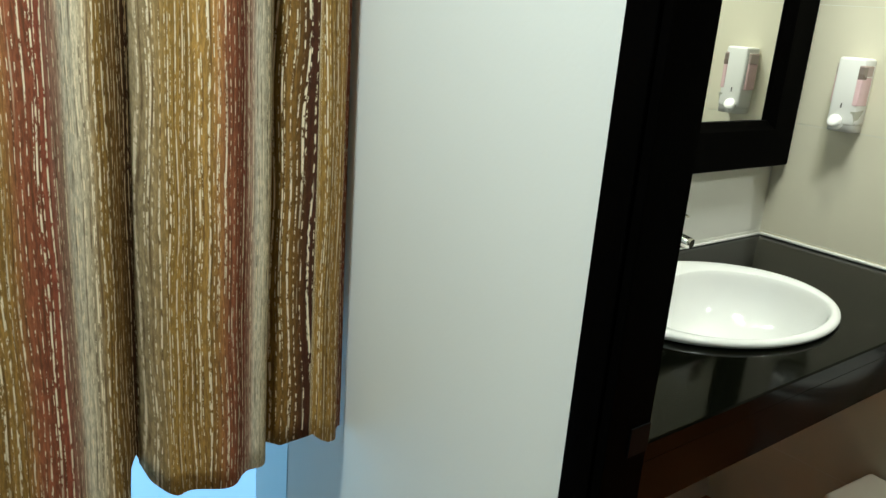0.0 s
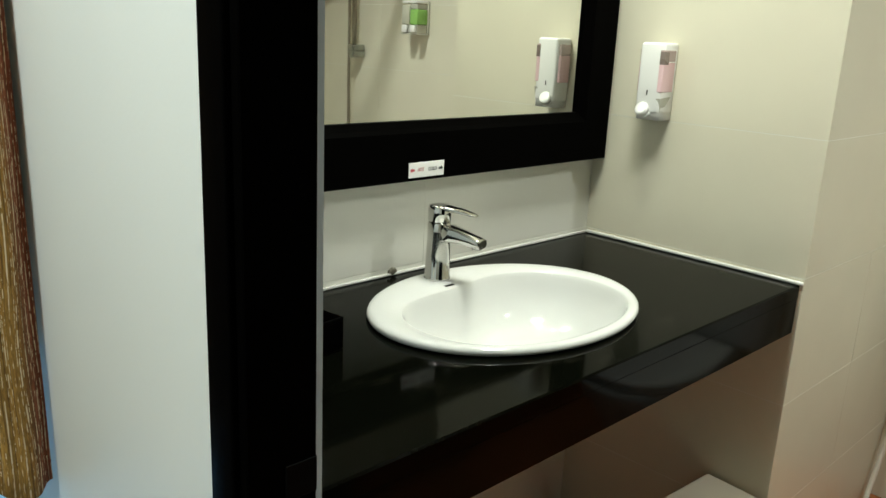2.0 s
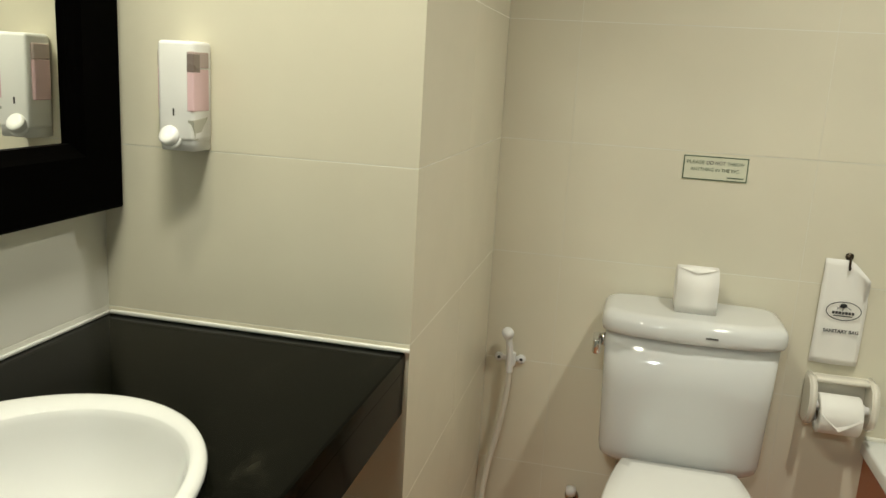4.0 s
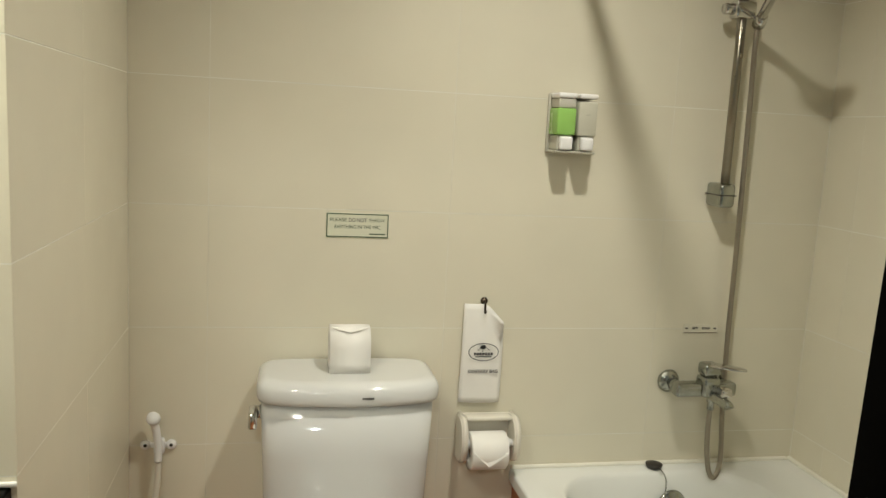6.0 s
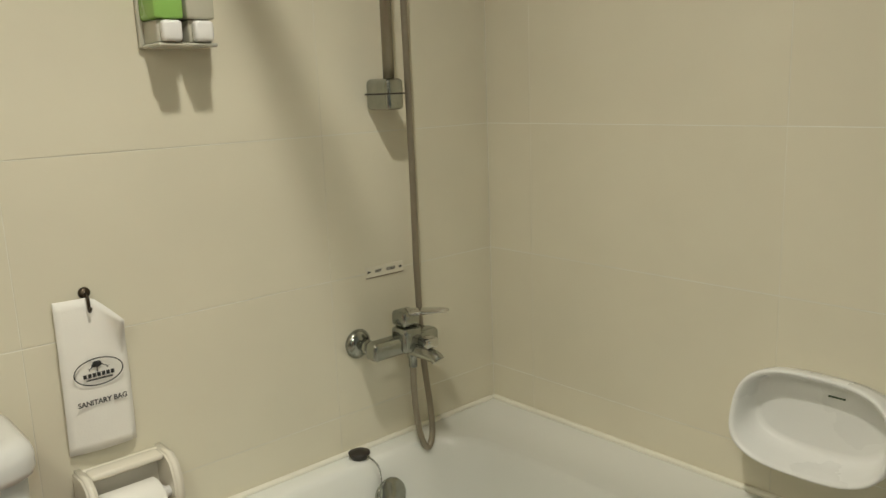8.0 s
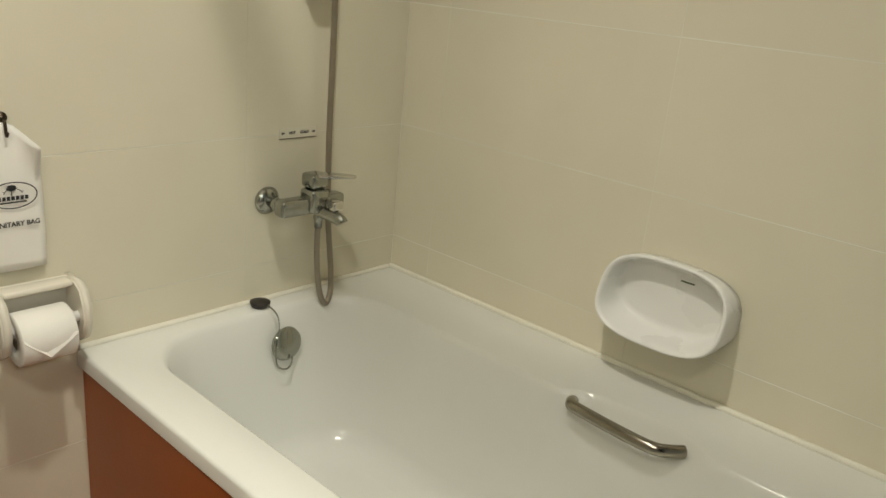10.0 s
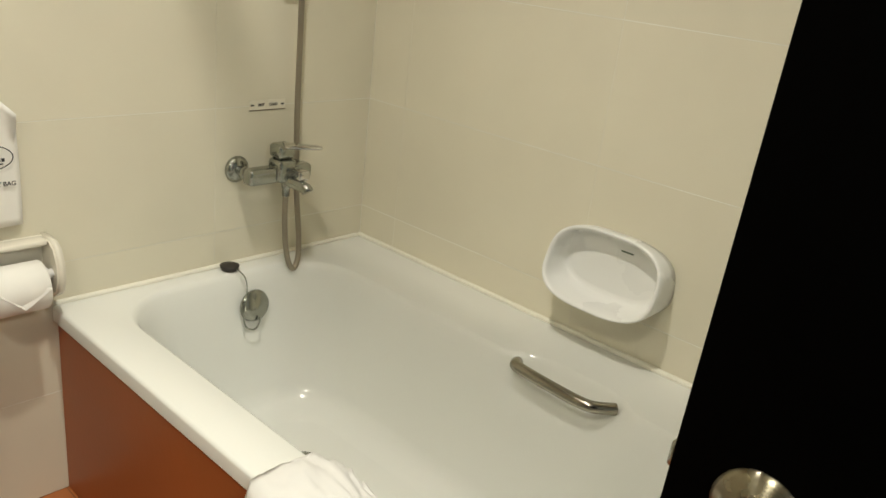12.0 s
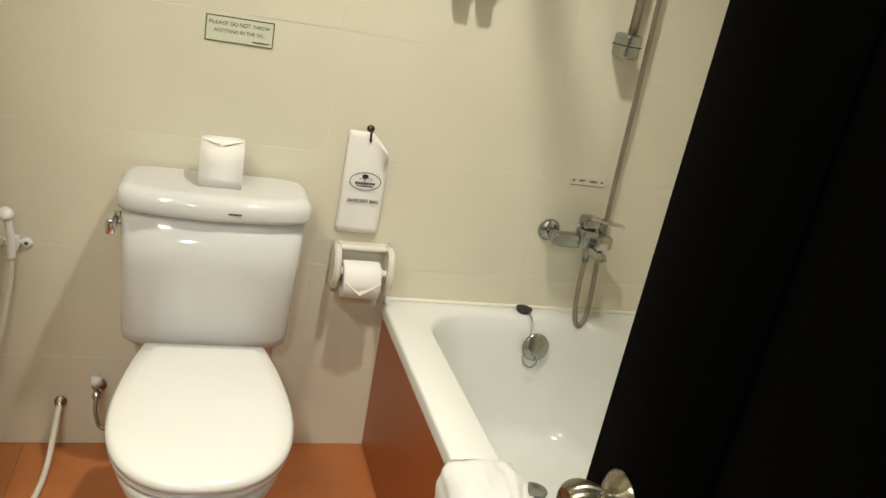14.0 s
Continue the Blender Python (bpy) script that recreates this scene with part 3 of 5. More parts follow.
def basin_tap():
    x, y, z = 1.372, 1.043, Z_COUNTER + 0.0158
    t = thing("basin_tap", (x, y, z), "chrome single-lever mixer tap on the basin", "tap")
    turn = Matrix.Translation((x, y, 0)) @ pose(0, 0, 0, 0, 0, 17) @ Matrix.Translation((-x, -y, 0))

    def lay(bm):
        bm.transform(turn)
        return bm
    rings = []
    for h, r, dy in ((0, 0.027, 0), (0.004, 0.0275, 0), (0.006, 0.0262, 0), (0.05, 0.0245, 0), (0.10, 0.0235, 0), (0.118, 0.0235, 0.0), (0.119, 0.0220, 0)):
        rings.append(oval(x, y + dy, z + h, r, r, 2.0, 28))
    part("body", loft(rings, True, True), M_CHROME, t)
    sp = [(0.0, 0.096, 0.0190, 0.020), (0.03, 0.098, 0.0190, 0.0175), (0.06, 0.094, 0.0185, 0.0135), (0.092, 0.088, 0.018, 0.0105), (0.100, 0.0865, 0.017, 0.0085)]
    rings = []
    for d, h, w, th in sp:
        rings.append([Vector((x + w * math.copysign(abs(math.cos(g)) ** 0.6, math.cos(g)), y - d, z + h + th * math.copysign(abs(math.sin(g)) ** 0.6, math.sin(g)))) for g in [2 * math.pi * i / 20 for i in range(20)]])
    part("spout", lay(loft(rings, True, True)), M_CHROME, t)
    part("aerator", lay(lathe([(0.0, 0), (0.0095, 0), (0.0095, 0.010), (0.0, 0.010)], Matrix.Translation((x, y - 0.086, z + 0.075)), 18)), M_DULL, t)
    rings = [oval(x, y, z + h, r, r, 2, 28) for h, r in ((0.1205, 0.0220), (0.122, 0.0235), (0.146, 0.0240), (0.152, 0.0225), (0.154, 0.017))]
    cap = part("lever_cap", loft(rings, True, True), M_CHROME, t)
    rings = []
    for d, h, w, th in ((-0.012, 0.147, 0.018, 0.006), (0.02, 0.149, 0.017, 0.0065), (0.05, 0.147, 0.015, 0.005), (0.076, 0.143, 0.012, 0.0035), (0.083, 0.142, 0.008, 0.002)):
        rings.append([Vector((x + w * math.cos(g), y - d, z + h + th * math.sin(g))) for g in [2 * math.pi * i / 16 for i in range(16)]])
    part("lever", lay(loft(rings, True, True)), M_CHROME, cap)


basin_tap()


def soap_dispenser_white():
    xw, y0, y1, z0, z1, d = X_VANITY, 0.933, 0.999, 1.183, 1.359, 0.062
    t = thing("soap_dispenser", (xw, (y0 + y1) / 2, z0), "white wall soap dispenser with pink soap behind its window", "soap dispenser")
    part("housing", box(xw - d, xw - 0.0005, y0, y1, z0 + 0.012, z1, 0.007, 3), M_PLASTIC, t)
    part("chin", loft([[Vector((x, y, z)) for x, y in ((xw - 0.03 - k, y0 + 0.003), (xw - 0.001, y0 + 0.003), (xw - 0.001, y1 - 0.004), (xw - 0.03 - k, y1 - 0.004))] for z, k in ((z0 - 0.004, 0.026), (z0 + 0.03, 0.0315))], True, True), M_PLASTIC, t)
    ym = y0 + 0.012
    win = part("soap_window", box(xw - d - 0.001, xw - 0.012, y0 - 0.001, ym, z0 + 0.062, z0 + 0.132, 0.002, 1), M_PINK, t, "window full of pink soap")
    part("window_top", box(xw - d - 0.001, xw - 0.012, y0 - 0.001, ym, z0 + 0.1323, z0 + 0.160, 0.002, 1), M_SMOKE, win, "empty smoky top of the window")
    part("float", box(xw - d - 0.0016, xw - d + 0.020, y0 - 0.0016, ym - 0.001, z0 + 0.126, z0 + 0.156, 0.001, 1), M_FLOAT, win)
    part("side_window", box(xw - 0.052, xw - 0.010, y1 - 0.006, y1 + 0.006, z0 + 0.062, z0 + 0.132, 0.002, 1), M_PINK, t)
    part("side_window_top", box(xw - 0.052, xw - 0.010, y1 - 0.006, y1 + 0.006, z0 + 0.1323, z0 + 0.160, 0.002, 1), M_SMOKE, t)
    part("push_button", lathe([(0.0, 0), (0.015, 0), (0.0175, 0.008), (0.0165, 0.015), (0.013, 0.0175), (0.0, 0.015)], towards((xw - d + 0.004, y1 - 0.024, z0 + 0.016), (-1, 0.1, 0.55)), 28), M_PLASTIC, t)
    part("button_rim", lathe([(0.0, -0.002), (0.0185, -0.002), (0.0185, 0.003), (0.0, 0.003)], towards((xw - d + 0.004, y1 - 0.024, z0 + 0.014), (-1, 0.1, 0.55)), 28), M_PLASTIC, t)
    bm = loft([[Vector((x, y, z0 + 0.048 + (0.004 if x > xw - 0.03 else 0))) for x, y in ((xw - d - 0.001, y0 + 0.010), (xw - d - 0.001, y0 - 0.001), (xw - 0.018, y0 - 0.001), (xw - 0.03, y0 + 0.010))], [Vector((x, y, z0 + 0.016)) for x, y in ((xw - d + 0.006, y0 + 0.008), (xw - d + 0.006, y0 + 0.0005), (xw - d + 0.016, y0 + 0.0005), (xw - d + 0.016, y0 + 0.008))]], True, True)
    for f in bm.faces:
        f.smooth = False
    part("nozzle", bm, M_GREYPLASTIC, t, "grey wedge-shaped nozzle")
    part("keyhole", box(xw - d - 0.0006, xw - d + 0.002, y1 - 0.031, y1 - 0.028, z0 + 0.054, z0 + 0.066), M_DARK, t)


M_FLOAT = material("grey_brown_float", (0.22, 0.17, 0.15), 0.3, vary=0.2)
M_SMOKE = material("smoky_window", (0.50, 0.40, 0.38), 0.2, vary=0.1)
soap_dispenser_white()


def shower_dispenser():
    xw, y0, y1, z0, z1, d = X_EAST, -0.579, -0.468, 1.345, 1.495, 0.082
    t = thing("shower_dispenser", (xw, (y0 + y1) / 2, z0), "twin clear wall dispenser, one side full of green gel", "soap dispenser")
    part("backplate", box(xw - 0.012, xw - 0.0005, y0, y1, z0, z1, 0.003), M_GREYPLASTIC, t)
    part("shelf", box(xw - d, xw - 0.0125, y0 + 0.003, y1 - 0.003, z0, z0 + 0.006, 0.002, 1), M_GREYPLASTIC, t).visible_shadow = False
    w = (y1 - y0) / 2
    for i, mat, lab in ((0, M_CLEAR, "empty clear chamber"), (1, M_GREEN, "chamber of green shower gel")):
        a = y0 + i * w + 0.003
        b = a + w - 0.006
        ch = part("chamber", box(xw - d + 0.004, xw - 0.0125, a, b, z0 + 0.045, z0 + 0.112 if i else z0 + 0.130, 0.004), mat, t, lab)
        if i:
            part("headspace", box(xw - d + 0.006, xw - 0.0125, a + 0.002, b - 0.002, z0 + 0.1125, z0 + 0.137, 0.003), M_GREYPLASTIC, ch)
        part("cap", box(xw - d + 0.002, xw - 0.0125, a, b, z0 + 0.1375, z1, 0.004), M_PLASTIC, t, "white plastic cap")
        part("spring_box", box(xw - d + 0.012, xw - 0.0125, a + 0.004, b - 0.004, z0 + 0.0065, z0 + 0.044, 0.003), M_GREYPLASTIC, t)
        part("push_button", box(xw - d - 0.006, xw - d + 0.0115, (a + b) / 2 - 0.017, (a + b) / 2 + 0.017, z0 + 0.008, z0 + 0.042, 0.006, 3), M_PLASTIC, t, "white push button")
        letters("fine_print", "- - -", 0.008, facing((xw - d + 0.0034 if i else xw - d + 0.0034, (a + b) / 2, z0 + 0.098), (0, -1, 0), (0, 0, 1)), M_INK, ch)


M_CLEAR = material("cloudy_clear_plastic", (0.53, 0.515, 0.42), 0.2, vary=0.08)
shower_dispenser()


def tray_and_glass():
    m = pose(0.950, 0.935, Z_COUNTER, 0, 0, 8)
    t = thing("tray", (0.950, 0.935, Z_COUNTER), "low black wooden tray on the counter by the basin", "tray")
    for name, (xa, xb, ya, yb, za, zb) in (("tray_floor", (-0.094, 0.050, -0.054, 0.054, 0.0005, 0.008)), ("side", (-0.10, 0.056, -0.06, -0.0543, 0.0005, 0.056)), ("side", (-0.10, 0.056, 0.0543, 0.06, 0.0005, 0.056)),
                                           ("end", (-0.10, -0.0943, -0.0542, 0.0542, 0.0005, 0.056)), ("end", (0.0503, 0.056, -0.0542, 0.0542, 0.0005, 0.056))):
        bm = box(xa, xb, ya, yb, za, zb, 0.0015, 1)
        bm.transform(m)
        part(name, bm, M_BLACKWOOD, t)
    gx, gy, gz = 0.950, 0.938, Z_COUNTER + 0.0082
    g = thing("wrapped_glass", (gx, gy, gz), "drinking glass wrapped in a white paper bag", "glass")
    rings = []
    for k, (h, r) in enumerate(((0.0, 0.029), (0.01, 0.030), (0.05, 0.032), (0.09, 0.033), (0.108, 0.031), (0.120, 0.024), (0.130, 0.010), (0.134, 0.004))):
        flat = 1.0 if h < 0.09 else 1.0 - 0.5 * (h - 0.09) / 0.044
        rings.append([Vector((gx + (r + 0.002 * math.sin(i * 2.3 + k)) * math.cos(2 * math.pi * i / 24), gy + flat * (r + 0.002 * math.cos(i * 1.7 + k)) * math.sin(2 * math.pi * i / 24), gz + h)) for i in range(24)])
    part("paper_bag", loft(rings, True, True), M_PAPER, g)
    mk = facing((gx + 0.012, gy - 0.0345, gz + 0.060), (0.93, 0.36, 0), (0, 0, 1))
    bm = loft([[mk @ Vector((c * math.cos(2 * math.pi * i / 32), d * math.sin(2 * math.pi * i / 32), z)) for i in range(32)] for c, d, z in ((0.017, 0.0135, 0), (0.018, 0.0145, 0), (0.018, 0.0145, 0.0004), (0.017, 0.0135, 0.0004), (0.017, 0.0135, 0))])
    box_bm = box(-0.010, 0.010, -0.008, -0.004, 0, 0.0004)
    box(-0.002, 0.005, 0.002, 0.008, 0, 0.0004, bm=box_bm)
    box_bm.transform(mk)
    part("emblem", bm, M_INK, g, "dark printed oval emblem")
    part("emblem_bars", box_bm, M_INK, g)


tray_and_glass()


def waste_bin():
    t = thing("waste_bin", (1.908, 0.612, 0), "beige plastic waste bin with a flat lid under the counter", "bin")
    m = pose(1.908, 0.612, 0, 0, 0, BIN_TURN)
    bm = loft([[Vector((x * k, y * k, z)) for x, y in ((-0.10, -0.10), (0.10, -0.10), (0.10, 0.10), (-0.10, 0.10))] for z, k in ((0.001, 0.84), (0.29, 1.0))], True, True)
    bmesh.ops.bevel(bm, geom=list(bm.edges), offset=0.012, segments=3, affect="EDGES")
    bm.transform(m)
    part("bucket", bm, M_BIN, t)
    bm = box(-0.108, 0.108, -0.108, 0.108, 0.2905, 0.33, 0.012, 3)
    bm.transform(m)
    part("lid", bm, M_BIN, t)


BIN_TURN = -4
M_BIN = material("beige_bin_plastic", (0.62, 0.55, 0.43), 0.45, vary=0.05)
waste_bin()


# ---- toilet corner ----
def toilet():
    yc = 0.032
    t = thing("toilet", (2.5, yc, 0), "white close-coupled porcelain toilet with its lid shut", "toilet")

    def block(z, back, front, half, bow, n=7, count=64):
        ring = oval((back + front) / 2, yc, z, (back - front) / 2, half, n, count)
        cx = (back + front) / 2
        for p in ring:
            if p.x < cx:
                p.x -= bow * max(0, 1 - ((p.y - yc) / half) ** 2)
        return ring
    b = X_EAST - 0.012
    part("tank", loft([block(0.398, b, 2.705, 0.170, 0.014), block(0.402, b, 2.694, 0.184, 0.018), block(0.411, b, 2.688, 0.192, 0.022), block(0.432, b, 2.685, 0.196, 0.024), block(0.60, b, 2.678, 0.202, 0.026), block(0.739, b, 2.674, 0.206, 0.027)], True, True), M_PORCELAIN, t)
    part("tank_lid", loft([block(0.7395, b, 2.674, 0.207, 0.027), block(0.7420, b, 2.667, 0.214, 0.029), block(0.7520, b, 2.665, 0.2175, 0.030), block(0.7710, b, 2.667, 0.2175, 0.030), block(0.7810, b, 2.671, 0.214, 0.029), block(0.7880, b, 2.679, 0.207, 0.027), block(0.7915, b, 2.690, 0.198, 0.025), block(0.7920, b, 2.70, 0.190, 0.024)], True, True), M_PORCELAIN, t)
    bm = bmesh.new()
    for i in range(6):
        box(2.6370, 2.6405, yc - 0.022 + i * 0.0048 - 0.030, yc - 0.0185 + i * 0.0048 - 0.030, 0.7595, 0.764, bm=bm)
    part("maker_mark", bm, M_DARK, t, "small grey maker's mark")

    def egg(z, tip, back, half, n=2.3, k=0.16, cut=None, count=64):
        cx, a = (tip + back) / 2, (back - tip) / 2
        ring = oval(cx, yc, z, a, half, n, count)
        for p in ring:
            p.y = yc + (p.y - yc) * (1 - k * (p.x - cx) / a)
            if cut:
                p.x = min(p.x, cut)
        return ring
    seat = dict(cut=2.645, k=0.30)
    part("bowl", loft([egg(0.001, 2.26, 2.70, 0.105, 3.5, 0.0), egg(0.03, 2.265, 2.70, 0.100, 3.2, 0.0), egg(0.14, 2.27, 2.70, 0.098, 2.6, 0.02), egg(0.24, 2.20, 2.72, 0.125, 2.4, 0.1), egg(0.32, 2.140, 2.74, 0.158, 2.3, 0.12), egg(0.37, 2.108, 2.75, 0.166, 2.3, 0.13), egg(0.385, 2.108, 2.75, 0.164, 2.3, 0.13), egg(0.387, 2.135, 2.72, 0.14, 2.3, 0.13)], True, True), M_PORCELAIN, t)
    part("tank_foot", box(2.62, b, yc - 0.10, yc + 0.10, 0.22, 0.3975, 0.03, 4), M_PORCELAIN, t)
    part("seat", loft([egg(0.388, 2.131, 2.85, 0.162, **seat), egg(0.392, 2.118, 2.85, 0.169, **seat), egg(0.402, 2.118, 2.85, 0.169, **seat), egg(0.406, 2.126, 2.85, 0.165, **seat)], True, True), M_SEAT, t)
    part("seat_lid", loft([egg(0.4075, 2.122, 2.85, 0.166, **seat), egg(0.411, 2.112, 2.85, 0.172, **seat), egg(0.422, 2.112, 2.85, 0.172, **seat), egg(0.430, 2.124, 2.85, 0.165, **seat), egg(0.4335, 2.15, 2.80, 0.137, cut=2.62, k=0.38), egg(0.435, 2.22, 2.70, 0.08, cut=2.6, k=0.3)], True, True), M_SEAT, t)
    for s in (-1, 1):
        part("seat_hinge", lathe([(0.0, -0.018), (0.010, -0.018), (0.010, 0.018), (0.0, 0.018)], towards((2.655, yc + s * 0.07, 0.405), (0, 1, 0)), 16), M_PLASTIC, t)
    hy = yc + 0.204
    part("flush_boss", lathe([(0.0, 0), (0.017, 0), (0.016, 0.010), (0.011, 0.014), (0.0, 0.014)], towards((2.735, hy - 0.001, 0.700), (0, 1, 0)), 20), M_CHROME, t)
    part("flush_lever", box(2.676, 2.748, hy + 0.010, hy + 0.030, 0.676, 0.714, 0.006, 3), M_CHROME, t, "chrome flush lever")


toilet()


def paper_roll(name, centre, axis, radius, wide, label):
    c, ax = Vector(centre), Vector(axis).normalized()
    t = thing(name, tuple(c - Vector((0, 0, radius))), label, "toilet paper")
    m = towards(c, ax)
    h = wide / 2
    bm = lathe([(0.02, -h), (radius - 0.002, -h), (radius, -h + 0.002), (radius, h - 0.002), (radius - 0.002, h), (0.02, h), (0.02, -h)], m, 40)
    part("roll", bm, M_PAPER, t)
    part("cardboard_core", lathe([(0.0, -h + 0.004), (0.0195, -h + 0.004), (0.0195, h - 0.004), (0.0, h - 0.004)], m, 24), M_CARD, t)
    return t


M_CARD = material("grey_cardboard", (0.36, 0.30, 0.22), 0.9, vary=0.1)

# spare roll standing on the tank, its end sheet folded to a point
SPARE = paper_roll("toilet_roll_spare", (2.79, 0.030, 0.792 + 0.053), (0, 1, 0), 0.0525, 0.098, "spare white toilet roll with folded end on the tank")
RC = Vector((2.79, 0.030, 0.792 + 0.0530))
rings = []
for out in (0.0532, 0.0545):
    prof = [(-out * math.sin(radians(g)), out * math.cos(radians(g))) for g in range(-20, 91, 10)] + [(-out - 0.001, -0.03), (-out - 0.002, -0.0525)]
    rings.append(prof)
prof = rings[0] + rings[1][::-1]
bm = loft([[RC + Vector((x, y, z)) for x, z in prof] for y in (-0.0492, 0.0492)], True, True)
part("end_sheet", bm, M_PAPER, SPARE)
# its corners folded in to a point
bm = bmesh.new()
for s_ in (-1, 1):
    a = [bm.verts.new(RC + Vector((-0.0555 * math.sin(radians(g)) - lift, s_ * y, 0.0555 * math.cos(radians(g)) + lift))) for g, y, lift in ((20, 0.048, 0.001), (20, 0.006, 0.003), (42, 0.001, 0.005), (34, 0.024, 0.003))]
    bm.faces.new(a if s_ > 0 else a[::-1])
part("folded_corners", bm, M_PAPER, SPARE)


def paper_holder():
    y0, y1, xw = -0.434, -0.273, X_EAST
    t = thing("paper_holder", (xw, (y0 + y1) / 2, 0.5), "ivory ceramic toilet paper holder on the tiled wall", "paper holder")
    part("backplate", box(xw - 0.014, xw - 0.0005, y0 + 0.004, y1 - 0.004, 0.515, 0.638, 0.006, 3), M_CERAMIC, t)
    part("hood", box(xw - 0.050, xw - 0.0145, y0 + 0.018, y1 - 0.018, 0.628, 0.640, 0.005, 3), M_CERAMIC, t)
    for y in (y0 + 0.009, y1 - 0.009):
        ring = [(xw - 0.001, 0.64), (xw - 0.05, 0.64), (xw - 0.072, 0.628), (xw - 0.086, 0.598), (xw - 0.088, 0.565), (xw - 0.076, 0.532), (xw - 0.05, 0.515), (xw - 0.001, 0.515)]
        bm = loft([[Vector((x, y + dy, z)) for x, z in ring] for dy in (-0.009, 0.009)], True, True)
        bmesh.ops.bevel(bm, geom=[e for e in bm.edges if abs(e.verts[0].co.y - e.verts[1].co.y) < 1e-6], offset=0.004, segments=3, affect="EDGES")
        finish(bm, True)
        for f in bm.faces:
            f.smooth = len(f.verts) == 4
        part("cheek", bm, M_CERAMIC, t)
    part("spindle", lathe([(0.0, -0.072), (0.010, -0.072), (0.010, -0.055), (0.014, -0.053), (0.014, 0.055), (0.010, 0.057), (0.010, 0.072), (0.0, 0.072)], towards((xw - 0.060, (y0 + y1) / 2, 0.572), (0, 1, 0)), 20), M_PLASTIC, t)
    r = paper_roll("toilet_roll", (xw - 0.060, (y0 + y1) / 2 + 0.006, 0.553), (0, 1, 0), 0.05, 0.098, "white toilet roll with a pointed fold in its holder")
    yc = (y0 + y1) / 2 + 0.006
    xf = xw - 0.060 - 0.0505
    pts = [(-0.047, 0.045), (0.047, 0.045), (0.047, 0.012), (0.004, -0.026), (-0.047, 0.008)]
    rings = []
    for d in (0.0, 0.001):
        ring = []
        for y, z in pts:
            back = 0.030 if z > 0.03 else 0.0
            ring.append(Vector((xf + back - d, yc + y, 0.553 + z)))
        rings.append(ring)
    bm = loft(rings, True, True)
    for f in bm.faces:
        f.smooth = False
    part("folded_sheet", bm, M_PAPER, r)


paper_holder()


